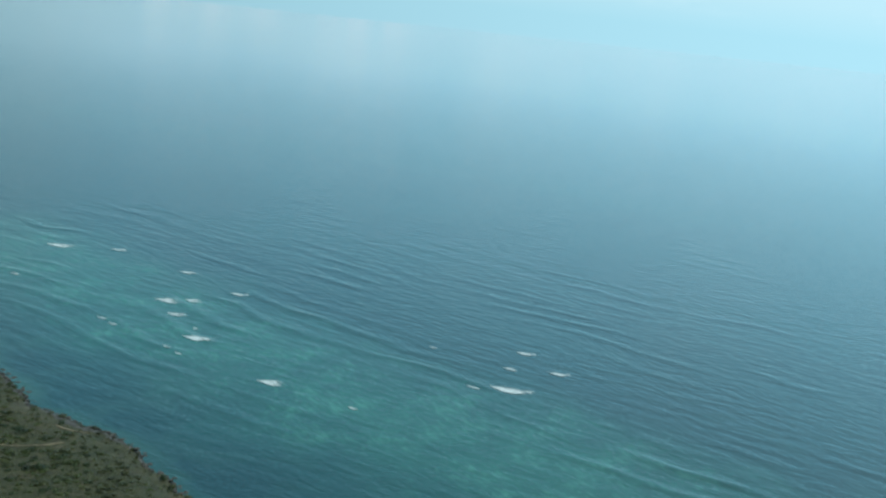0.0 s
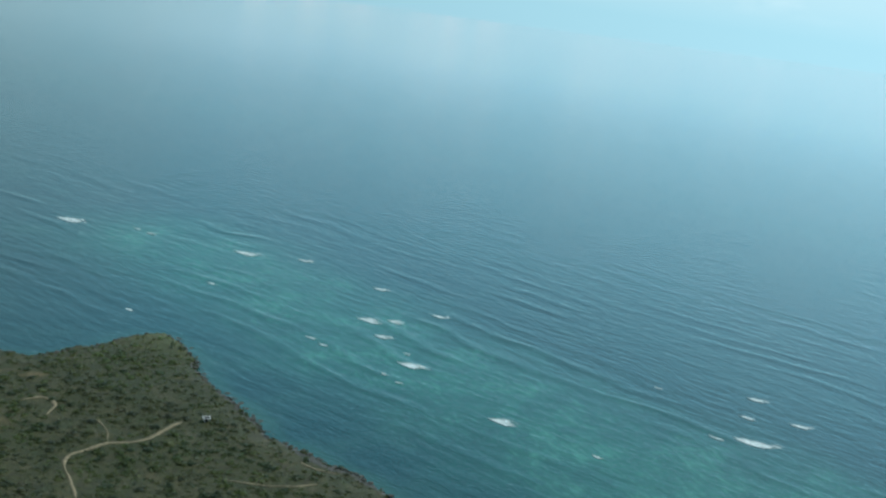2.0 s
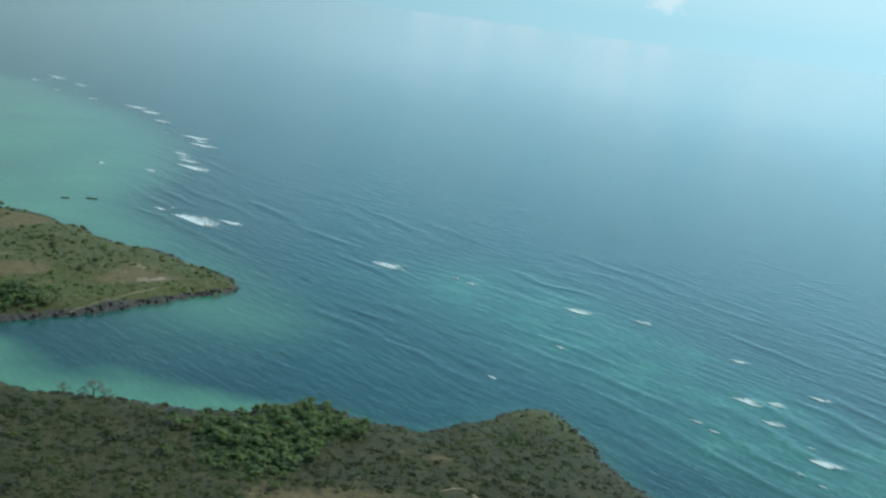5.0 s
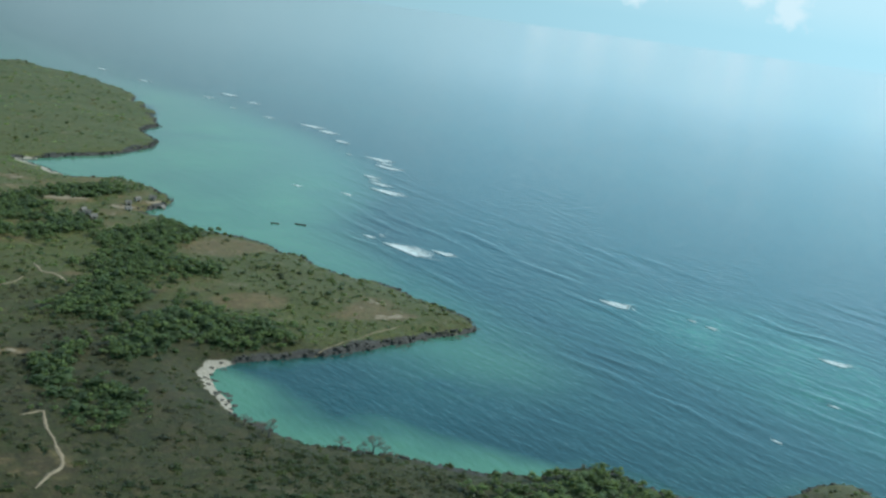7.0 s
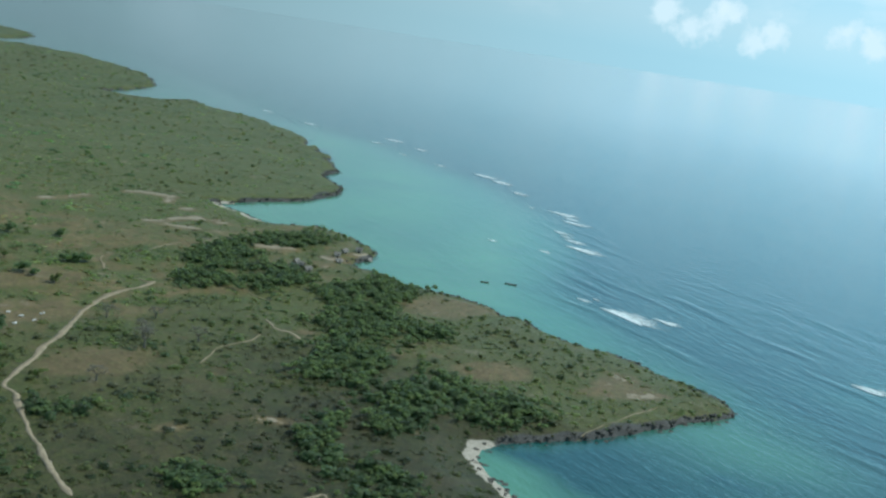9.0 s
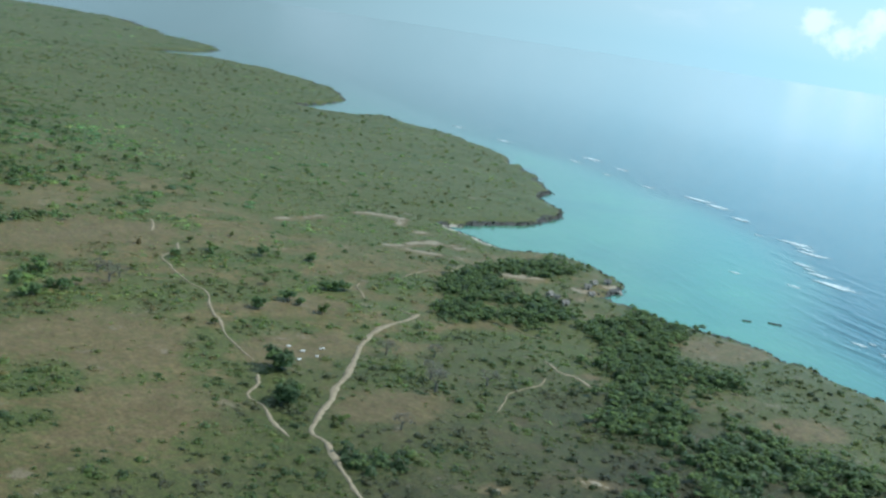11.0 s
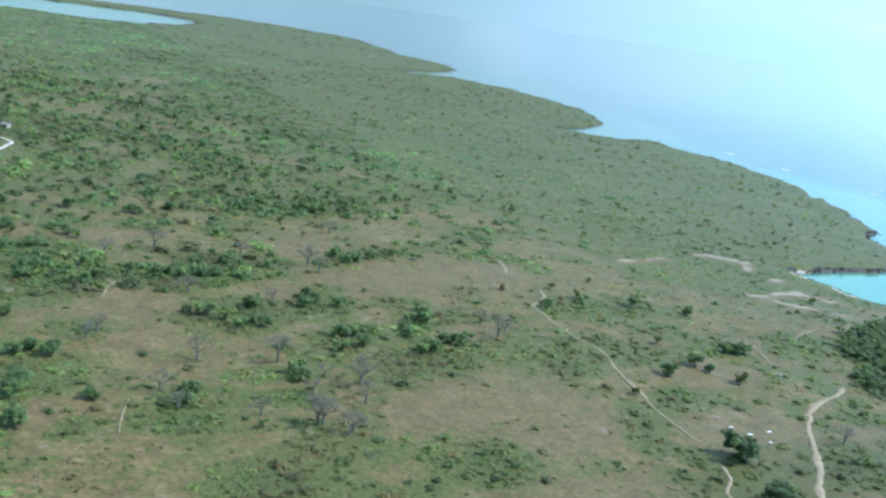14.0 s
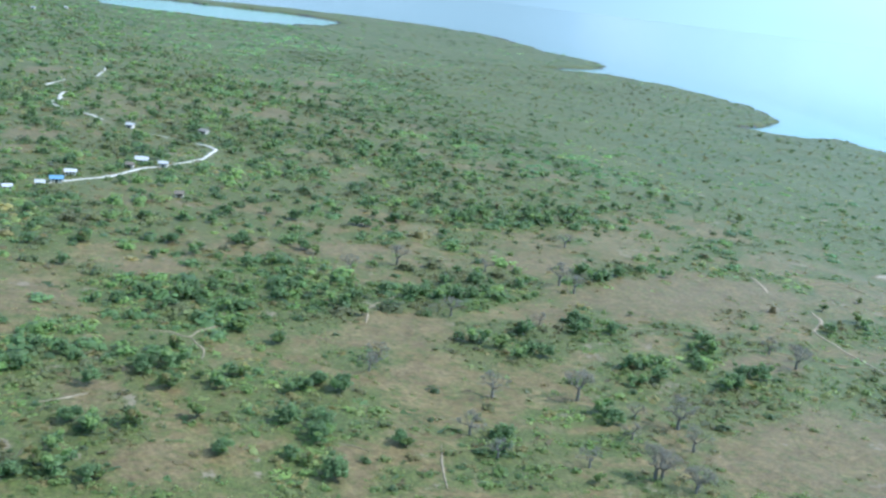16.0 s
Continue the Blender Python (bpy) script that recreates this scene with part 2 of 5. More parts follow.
CLUMPS_EAST = [
    (-636, 159, 13.2, 11.8, -127), (-609, 163, 11.7, 6.5, -120), (-622, 215, 16.5, 13, -103), (-686, 262, 27.6, 16.6, -104),
    (-711, 241, 18.1, 12.6, -100), (-744, 217, 17.5, 14.3, -93), (-737, 253, 12.7, 9.7, 122), (-791, 321, 22.4, 11.8, -98), (-614, 276, 20.3, 7.3, 131),
    (-581, 250, 12.1, 5.2, 128), (-622, 307, 13.7, 7.2, 115), (-661, 303, 18, 10.3, 125), (-666, 251, 17.3, 6.9, -113), (-878, 341, 41.4, 17.5, -93),
    (-642, 276, 12.3, 6.3, -108), (-567, 317, 21.4, 10.4, 112), (-547, 309, 14.6, 6.6, -111), (-573, 369, 20.9, 7.3, -111), (-566, 268, 10.1, 6.3, -98),
]
CLUMPS_EAST += [
    (-698, 364, 26.3, 10.8, -103), (-631, 408, 23.9, 12.8, -91), (-652, 378, 13.6, 8.1, -81), (-597, 195, 11.7, 6.3, -118),
    (-797, 249, 20.9, 16.3, -81), (-550, 254, 7.8, 5.3, -85), (-543, 266, 6.7, 4.2, 113),
]
HEDGES = [(-734, 281, 11.3, 2.1, -110), (-715, 295, 18.1, 2.1, -109), (-695, 308, 15.6, 2.1, -110), (-680, 317, 11.0, 2.2, -113), (-710, 295, 10.8, 2.4, -111), (-736, 287, 9.0, 2.4, -108)]
ROADS = [
    (2.6, [(-600, 382), (-597, 370), (-596, 356), (-594, 344), (-587, 329), (-578, 315), (-570, 302), (-564, 290), (-557, 279), (-551, 267), (-544, 256), (-536, 254), (-520, 244), (-508, 237), (-496, 231), (-487, 226), (-476, 221)]),
    (1.8, [(-608, 379), (-603, 378), (-600, 380)]), (1.5, [(-769, 377), (-758, 370), (-749, 362)]),
    (1.5, [(-728, 361), (-718, 352), (-713, 339), (-701, 333), (-691, 329), (-676, 323), (-667, 323), (-658, 318), (-651, 312), (-638, 304), (-624, 295), (-613, 289), (-604, 286), (-595, 282)]),
    (1.7, [(-585, 274), (-579, 268), (-575, 260), (-570, 258), (-564, 257), (-554, 251), (-545, 248)]),
]
ROADS += [
    (1.2, [(-643, 394), (-640, 387), (-632, 382), (-627, 378), (-623, 378)]), (1, [(-639, 418), (-641, 425), (-641, 432), (-641, 441), (-637, 445)]),
    (1.2, [(-639, 469), (-636, 459), (-634, 451)]), (1.4, [(-537, 379), (-527, 373), (-521, 374), (-515, 372), (-508, 369)]),
    (1, [(-567, 405), (-559, 403), (-553, 404)]), (1, [(-519, 319), (-523, 329), (-526, 337), (-525, 346), (-524, 354), (-526, 362)]),
    (0.9, [(-396, 369), (-392, 387), (-388, 404), (-382, 424)]),
    (1.6, [(-433, 263), (-431, 267), (-430, 269), (-421, 261), (-414, 256), (-407, 251), (-402, 246), (-401, 240), (-398, 232)]),
]
ROADS += [
    (1.3, [(-170, 250), (-178, 262), (-183, 269), (-184, 275), (-180, 282), (-177, 286), (-171, 290), (-167, 294), (-164, 304), (-162, 310)]),
    (1.0, [(-177, 286), (-181, 294), (-185, 299), (-188, 301)]), (1.0, [(-105, 295), (-110, 295), (-115, 295), (-118, 297)]),
    (1.1, [(-109, 284), (-115, 280), (-122, 278), (-128, 277), (-135, 277)]),
    (1.4, [(-216, 305), (-211, 310), (-205, 306), (-204, 298)]),
    (0.9, [(-795, 210), (-791, 201), (-788, 194), (-781, 189), (-775, 184)]), (0.9, [(-791, 119), (-788, 124), (-782, 127), (-785, 131), (-788, 141)]),
    (0.9, [(-782, 127), (-776, 127), (-771, 127), (-765, 123)]), (0.9, [(-755, 76), (-755, 82), (-755, 88)]),
]
ROADS += [
    (0.9, [(-752, 397), (-749, 412), (-743, 413), (-735, 411)]), (0.6, [(-695, 153), (-686, 146), (-677, 140)]),
    (0.6, [(-706, 130), (-704, 133), (-700, 135)]), (0.55, [(-745, 259), (-740, 271), (-727, 289), (-715, 288), (-703, 304), (-688, 314), (-679, 324)]),
]
VILLAGE_ROADS = [
    (2.2, [(-976, 146), (-984, 163), (-988, 178), (-993, 188), (-1002, 203), (-1006, 217), (-1012, 228), (-1018, 239), (-1030, 252), (-1046, 264), (-1058, 264), (-1063, 260)]),
    (2, [(-1080, 253), (-1087, 250), (-1092, 246)]), (2.2, [(-1106, 241), (-1117, 243)]), (2, [(-1137, 236), (-1153, 235), (-1169, 231)]),
    (2.2, [(-1183, 226), (-1204, 226), (-1221, 237), (-1238, 244), (-1252, 253)]), (2.2, [(-1281, 246), (-1294, 258), (-1308, 271)]),
    (2.2, [(-1331, 303), (-1352, 314), (-1385, 331)]),
]


# ---- arithmetic on the plan ----
def hashed(i, j, seed):
    h = (i.astype(np.int64) * 374761393 + j.astype(np.int64) * 668265263 + seed * 974634777) & 0x7FFFFFFF
    h = ((h ^ (h >> 13)) * 1274126177) & 0x7FFFFFFF
    return ((h ^ (h >> 16)) & 0xFFFF) / 65535.0


def vnoise(x, y, size, seed=0):
    """Smooth noise from -1 to 1 with lumps of that size."""
    x, y = np.asarray(x, float) / size, np.asarray(y, float) / size
    i, j = np.floor(x), np.floor(y)
    u, v = x - i, y - j
    u, v = u * u * (3 - 2 * u), v * v * (3 - 2 * v)
    a = hashed(i, j, seed) * (1 - u) + hashed(i + 1, j, seed) * u
    b = hashed(i, j + 1, seed) * (1 - u) + hashed(i + 1, j + 1, seed) * u
    return 2 * (a * (1 - v) + b * v) - 1


def fbm(x, y, size, seed=0, octaves=4):
    return sum(vnoise(x, y, size / 2**n, seed + n) * 0.5**n for n in range(octaves)) / 1.6


def smooth(v, a, b):
    f = np.clip((v - a) / (b - a), 0, 1)
    return f * f * (3 - 2 * f)


def line_distance(x, y, line, closed=False):
    best = np.full(np.shape(x), 1e9)
    pts = list(line) + ([line[0]] if closed else [])
    for (ax, ay), (bx, by) in zip(pts, pts[1:]):
        dx, dy = bx - ax, by - ay
        f = np.clip(((x - ax) * dx + (y - ay) * dy) / (dx * dx + dy * dy), 0, 1)
        best = np.minimum(best, (x - ax - f * dx) ** 2 + (y - ay - f * dy) ** 2)
    return np.sqrt(best)


def inside(x, y, poly):
    odd = np.zeros(np.shape(x), bool)
    for (ax, ay), (bx, by) in zip(poly, poly[1:] + poly[:1]):
        if ay == by:
            continue
        odd ^= ((ay > y) != (by > y)) & (x < (bx - ax) * (y - ay) / (by - ay) + ax)
    return odd


def shore(x, y):
    """Metres inland of the coast (out at sea: minus)."""
    x, y = np.asarray(x, float), np.asarray(y, float)
    far = smooth(-x, 650, 900)
    wx = x + 1.6 * vnoise(x, y, 9, 11) + 1.3 * vnoise(x, y, 21, 12) + far * (10 * fbm(x, y, 60, 13) + 9 * vnoise(x, y, 24, 14))
    wy = y + 1.6 * vnoise(x, y, 9, 21) + 1.3 * vnoise(x, y, 21, 22) + far * (10 * fbm(x, y, 60, 23) + 9 * vnoise(x, y, 24, 24))
    d = np.where(inside(wx, wy, COAST), 1, -1) * line_distance(wx, wy, COAST, True)
    pool = np.where(inside(wx, wy, LAGOON_FAR), -1, 1) * line_distance(wx, wy, LAGOON_FAR, True)
    return np.minimum(d, pool)


def blobs(x, y, rows, edge=0.35, rough=0.35):
    """1 inside ragged ellipses, 0 outside."""
    got = np.zeros(np.shape(x))
    wob = rough * fbm(x, y, 14, 31)
    for cx, cy, a, b, turn in rows:
        c, s = math.cos(radians(turn)), math.sin(radians(turn))
        u, v = ((x - cx) * c + (y - cy) * s) / a, (-(x - cx) * s + (y - cy) * c) / b
        got = np.maximum(got, 1 - smooth(np.sqrt(u * u + v * v) + wob, 1 - edge, 1 + edge))
    return got


def beach(x, y):
    d = np.full(np.shape(x), 1e9)
    for bx, by in BEACHES:
        d = np.minimum(d, np.hypot(x - bx, y - by))
    return 1 - smooth(d, 9, 22)


def height(x, y, d=None):
    """The ground's height over the sea."""
    x, y = np.asarray(x, float), np.asarray(y, float)
    d = shore(x, y) if d is None else d
    b = beach(x, y)
    cliff = -2.5 + 4.6 * smooth(d, -1.5, 2.2) + 1.0 * smooth(d, 2, 14) + 0.9 * smooth(d, 10, 90)
    sand = np.clip(0.13 * d, -2.5, 1.4) + 2.2 * smooth(d, 8, 26) + 0.8 * smooth(d, 20, 90)
    roll = 0.9 * fbm(x, y, 90, 41, 3) + 0.35 * vnoise(x, y, 17, 45)
    rugged = (1 - b) * smooth(d, -1, 2) * (1 - smooth(d, 6, 16)) * 0.7 * fbm(x, y, 5, 51, 3)
    return cliff * (1 - b) + sand * b + roll * smooth(d, 3, 30) + rugged


def steps(*spans):
    """Grid lines: start, then (end, step) pairs."""
    at = [float(spans[0])]
    for end, step in spans[1:]:
        n = max(1, round((end - at[-1]) / step))
        at += list(np.linspace(at[-1], end, n + 1)[1:])
    return np.array(at)


def sheet(name, xs, ys, zs, keep, layers):
    """A mesh over a grid, with named colour layers; keep: which cells."""
    nx, ny = len(xs), len(ys)
    gx, gy = np.meshgrid(xs, ys, indexing="ij")
    co = np.stack([gx, gy, zs], -1).reshape(-1, 3)
    n = np.arange(nx * ny).reshape(nx, ny)
    quads = np.stack([n[:-1, :-1], n[1:, :-1], n[1:, 1:], n[:-1, 1:]], -1)[keep].reshape(-1, 4)
    used, back = np.unique(quads, return_inverse=True)
    return solid(name, co[used], back.reshape(-1, 4), {k: v.reshape(-1, 4)[used] for k, v in layers.items()})


def solid(name, co, faces, layers=None, smooth_faces=True):
    """A mesh from arrays of places and of equal-sided faces."""
    me = bpy.data.meshes.new(name)
    co, faces = np.asarray(co, np.float32), np.asarray(faces, np.int32)
    k = faces.shape[1]
    me.vertices.add(len(co))
    me.vertices.foreach_set("co", co.ravel())
    me.loops.add(faces.size)
    me.loops.foreach_set("vertex_index", faces.ravel())
    me.polygons.add(len(faces))
    me.polygons.foreach_set("loop_start", np.arange(0, faces.size, k, dtype=np.int32))
    me.polygons.foreach_set("use_smooth", np.full(len(faces), smooth_faces))
    for key, v in (layers or {}).items():
        a = me.attributes.new(key, "FLOAT_COLOR", "POINT")
        a.data.foreach_set("color", np.asarray(v, np.float32).ravel())
    me.update(calc_edges=True)
    return me


def mesh_part(name, me, material, parent=None, label=""):
    ob = new(name, me)
    if material and not me.materials:
        me.materials.append(material)
    ob.parent = parent
    return tagged(ob, label)


# ---- materials ----
def surface(name, rough=0.8, spec=0.3):
    m = bpy.data.materials.new(name)
    m.use_nodes = True
    t = m.node_tree
    b = t.nodes["Principled BSDF"]
    b.inputs["Roughness"].default_value = rough
    b.inputs["Specular IOR Level"].default_value = spec
    return m, t, b


def where(t):
    return node(t, "ShaderNodeNewGeometry").outputs["Position"]


def noise_at(t, vec, size, detail=4.0, rough=0.55, stretch=None):
    if stretch:
        turned, mp = node(t, "ShaderNodeVectorRotate"), node(t, "ShaderNodeMapping")
        turned.rotation_type = "Z_AXIS"
        turned.inputs["Angle"].default_value = radians(stretch[1])
        mp.inputs["Scale"].default_value = stretch[0]
        link(t, vec, turned.inputs["Vector"])
        link(t, turned.outputs[0], mp.inputs[0])
        vec = mp.outputs[0]
    n = node(t, "ShaderNodeTexNoise", Scale=1.0 / size, Detail=detail, Roughness=rough)
    link(t, vec, n.inputs["Vector"])
    return n.outputs[0]


def bumped(t, b, heights, strength, distance):
    n = node(t, "ShaderNodeBump", Strength=strength, Distance=distance)
    link(t, heights, n.inputs["Height"])
    link(t, n.outputs[0], b.inputs["Normal"])


def layer(t, name):
    a = node(t, "ShaderNodeAttribute")
    a.attribute_name = name
    s = node(t, "ShaderNodeSeparateColor")
    link(t, a.outputs["Color"], s.inputs[0])
    return s.outputs[0], s.outputs[1], s.outputs[2], a.outputs["Alpha"]


def plain(name, colour, rough=0.8, spec=0.3, grain=0.5, vary=0.25):
    """A surface of one colour with grain and blotches."""
    m, t, b = surface(name, rough, spec)
    p = where(t)
    f = noise_at(t, p, grain, 5)
    dark = tuple(c * (1 - vary) for c in colour)
    light = tuple(min(1, c * (1 + vary)) for c in colour)
    link(t, ramp(t, f, [(0.3, dark), (0.7, light)]), b.inputs["Base Color"])
    bumped(t, b, f, 0.4, grain * 0.15)
    return m


def ground_material():
    m, t, b = surface("dry_ground", 0.75, 0.35)
    p = where(t)
    rock, sand, bare, lush = layer(t, "zones")
    big, mid, fine = noise_at(t, p, 38, 5), noise_at(t, p, 7, 5, 0.6), noise_at(t, p, 0.9, 4, 0.65)
    straw = ramp(t, mid, [(0.3, (0.134, 0.100, 0.036)), (0.5, (0.180, 0.136, 0.054)), (0.68, (0.228, 0.178, 0.076))])
    green = ramp(t, fine, [(0.3, (0.066, 0.082, 0.020)), (0.55, (0.108, 0.124, 0.032)), (0.75, (0.155, 0.164, 0.050))])
    how = maths(t, "ADD", maths(t, "MULTIPLY", big, 0.9), maths(t, "MULTIPLY", mid, 0.5))
    how = maths(t, "ADD", how, maths(t, "MULTIPLY", maths(t, "SUBTRACT", lush, 0.3), 1.0))
    col = mix(t, ramp(t, how, [(0.56, grey(0)), (0.8, grey(0.85))]), straw, green)
    soil = ramp(t, mid, [(0.3, (0.142, 0.104, 0.046)), (0.7, (0.198, 0.150, 0.070))])
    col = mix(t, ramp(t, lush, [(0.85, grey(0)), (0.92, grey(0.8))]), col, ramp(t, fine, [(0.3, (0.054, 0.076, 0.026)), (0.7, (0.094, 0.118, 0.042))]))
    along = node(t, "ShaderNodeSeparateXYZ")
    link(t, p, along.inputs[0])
    # browner coral-rag soil in the east, with cloud shade darkened into its colour
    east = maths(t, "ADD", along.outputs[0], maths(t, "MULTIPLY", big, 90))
    rag_shade = maths(t, "MULTIPLY", maths(t, "ADD", east, 570), 1 / 150, True)
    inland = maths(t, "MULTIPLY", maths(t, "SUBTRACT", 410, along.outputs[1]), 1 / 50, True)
    rag_shade = maths(t, "MULTIPLY", rag_shade, maths(t, "MAXIMUM", inland, 0.25))
    col = mix(t, maths(t, "MULTIPLY", rag_shade, 0.88), col, ramp(t, mid, [(0.34, (0.021, 0.025, 0.008)), (0.5, (0.034, 0.032, 0.011)), (0.66, (0.060, 0.047, 0.021))]))
    open_earth = maths(t, "ADD", bare, maths(t, "MULTIPLY", maths(t, "SUBTRACT", noise_at(t, p, 4.5, 5, 0.65), 0.5), maths(t, "MINIMUM", maths(t, "MULTIPLY", bare, 6.0), 3.0)))
    col = mix(t, ramp(t, open_earth, [(0.02, grey(0)), (0.42, grey(0.85))]), col, soil)
    tuft = noise_at(t, p, 2.4, 5, 0.7, ((1, 0.6, 1), 40))
    grown = maths(t, "MULTIPLY", ramp(t, maths(t, "ADD", tuft, maths(t, "MULTIPLY", lush, 0.12)), [(0.5, grey(0)), (0.6, grey(0.75))]), maths(t, "SUBTRACT", 1.0, maths(t, "MULTIPLY", bare, 0.75)))
    grown = maths(t, "MULTIPLY", grown, maths(t, "SUBTRACT", 1.0, maths(t, "MULTIPLY", rag_shade, 0.75)))
    col = mix(t, grown, col, ramp(t, fine, [(0.3, (0.058, 0.082, 0.016)), (0.7, (0.115, 0.136, 0.030))]))
    clod = noise_at(t, p, 1.5, 6, 0.72)
    hue = node(t, "ShaderNodeHueSaturation")
    link(t, col, hue.inputs["Color"])
    link(t, ramp(t, clod, [(0.3, grey(0.55)), (0.5, grey(1.0)), (0.7, grey(1.5))]), hue.inputs["Value"])
    col = hue.outputs[0]
    parched = ramp(t, noise_at(t, p, 3.3, 5, 0.7, ((0.5, 1, 1), 15)), [(0.56, grey(0)), (0.68, grey(0.6))])
    grassy = maths(t, "SUBTRACT", 1.0, maths(t, "MULTIPLY", rag_shade, 0.75))
    col = mix(t, maths(t, "MULTIPLY", parched, grassy), col, (0.222, 0.178, 0.0851))
    worn = ramp(t, maths(t, "ADD", noise_at(t, p, 11, 6, 0.65), maths(t, "MULTIPLY", fine, 0.12)), [(0.69, grey(0)), (0.74, grey(0.8))])
    col = mix(t, maths(t, "MULTIPLY", worn, grassy), col, (0.266, 0.215, 0.141))
    col = mix(t, ramp(t, open_earth, [(0.8, grey(0)), (0.95, grey(1))]), col, ramp(t, fine, [(0.3, (0.27, 0.22, 0.14)), (0.7, (0.42, 0.36, 0.26))]))
    stone = ramp(t, maths(t, "ADD", maths(t, "MULTIPLY", fine, 0.6), maths(t, "MULTIPLY", mid, 0.4)), [(0.35, (0.035, 0.035, 0.030)), (0.52, (0.070, 0.070, 0.062)), (0.7, (0.15, 0.15, 0.135))])
    col = mix(t, ramp(t, maths(t, "ADD", rock, maths(t, "MULTIPLY", maths(t, "SUBTRACT", fine, 0.5), 0.7)), [(0.4, grey(0)), (0.6, grey(1))]), col, stone)
    col = mix(t, ramp(t, maths(t, "ADD", sand, maths(t, "MULTIPLY", maths(t, "SUBTRACT", mid, 0.5), 0.5)), [(0.42, grey(0)), (0.55, grey(1))]), col, ramp(t, fine, [(0.3, (0.36, 0.32, 0.25)), (0.7, (0.58, 0.53, 0.43))]))
    link(t, maths(t, "MULTIPLY", maths(t, "SUBTRACT", 1.0, maths(t, "MAXIMUM", rock, sand), True), 0.4), b.inputs["Coat Weight"])
    tone = node(t, "ShaderNodeHueSaturation", Value=0.92, Saturation=1.02)
    link(t, col, tone.inputs["Color"])
    link(t, tone.outputs[0], b.inputs["Base Color"])
    b.inputs["Coat IOR"].default_value = 1.14
    b.inputs["Coat Roughness"].default_value = 0.3
    bumped(t, b, maths(t, "ADD", fine, mid), 0.6, 0.5)
    return m


def water_material():
    m, t, b = surface("sea_water", 0.11, 0.5)
    b.inputs["IOR"].default_value = 1.333
    p = where(t)
    shallow, bar, weed, calm = layer(t, "depth")
    patch, mottle = noise_at(t, p, 26, 5, 0.6), noise_at(t, p, 7, 5, 0.65, ((1, 0.45, 1), 28))
    deep = ramp(t, noise_at(t, p, 160, 3), [(0.3, (0.002, 0.044, 0.056)), (0.7, (0.003, 0.062, 0.072))])
    s = maths(t, "ADD", shallow, maths(t, "MULTIPLY", maths(t, "SUBTRACT", patch, 0.5), 0.35))
    col = mix(t, ramp(t, s, [(0.05, grey(0)), (0.95, grey(1))]), deep, (0.13, 0.335, 0.2))
    r = maths(t, "MULTIPLY", bar, ramp(t, maths(t, "ADD", maths(t, "MULTIPLY", patch, 0.6), maths(t, "MULTIPLY", mottle, 0.4)), [(0.32, grey(0.3)), (0.7, grey(0.85))]))
    col = mix(t, r, col, (0.034, 0.195, 0.148))
    torn = ramp(t, maths(t, "ADD", maths(t, "MULTIPLY", noise_at(t, p, 2.6, 5, 0.7, ((0.4, 1, 1), 50)), 0.6), maths(t, "MULTIPLY", patch, 0.4)), [(0.52, grey(0)), (0.64, grey(0.65))])
    col = mix(t, maths(t, "MULTIPLY", torn, ramp(t, bar, [(0.35, grey(0)), (0.8, grey(1))])), col, (0.085, 0.30, 0.225))
    col = mix(t, maths(t, "MULTIPLY", weed, ramp(t, patch, [(0.4, grey(0.2)), (0.6, grey(1))])), col, (0.01, 0.07, 0.085))
    link(t, col, b.inputs["Base Color"])
    chop = noise_at(t, p, 5.0, 3, 0.5, ((0.3, 1, 1), 26))
    cross = noise_at(t, p, 3.2, 3, 0.55, ((0.4, 1, 1), 44))
    ripple = noise_at(t, p, 1.3, 3, 0.6, ((0.6, 1, 1), 14))
    h = maths(t, "ADD", maths(t, "ADD", chop, maths(t, "MULTIPLY", cross, 0.55)), maths(t, "MULTIPLY", ripple, 0.5))
    bumped(t, b, maths(t, "MULTIPLY", h, maths(t, "SUBTRACT", 1.0, maths(t, "MULTIPLY", calm, 0.7))), 0.4, 0.8)
    link(t, b.inputs["Normal"].links[0].from_socket, b.inputs["Coat Normal"])
    link(t, maths(t, "MULTIPLY_ADD", maths(t, "MULTIPLY", calm, maths(t, "SUBTRACT", 1.0, shallow)), 0.4), b.inputs["Coat Weight"])
    b.inputs["Coat Weight"].links[0].from_node.inputs[2].default_value = 0.6
    for slot, low, more in (("Roughness", 0.11, 0.02), ("Coat Roughness", 0.07, 0.03)):
        link(t, maths(t, "ADD", maths(t, "MULTIPLY", calm, more), low), b.inputs[slot])
    return m


def leaf_material():
    m, t, b = surface("foliage", 0.6, 0.3)
    a = node(t, "ShaderNodeAttribute")
    a.attribute_name = "leaf_colour"
    f = noise_at(t, where(t), 0.5, 3)
    hue = node(t, "ShaderNodeHueSaturation")
    link(t, a.outputs["Color"], hue.inputs["Color"])
    link(t, ramp(t, f, [(0.3, grey(0.85)), (0.7, grey(1.15))]), hue.inputs["Value"])
    link(t, hue.outputs[0], b.inputs["Base Color"])
    b.inputs["Sheen Weight"].default_value = 0.2
    b.inputs["Sheen Roughness"].default_value = 0.4
    b.inputs["Coat Weight"].default_value = 0.45
    b.inputs["Coat Roughness"].default_value = 0.3
    b.inputs["Coat IOR"].default_value = 1.18
    thin, both = node(t, "ShaderNodeBsdfTranslucent"), node(t, "ShaderNodeMixShader", Fac=0.55)
    link(t, hue.outputs[0], thin.inputs[0])
    link(t, b.outputs[0], both.inputs[1])
    link(t, thin.outputs[0], both.inputs[2])
    link(t, both.outputs[0], t.nodes["Material Output"].inputs[0])
    return m


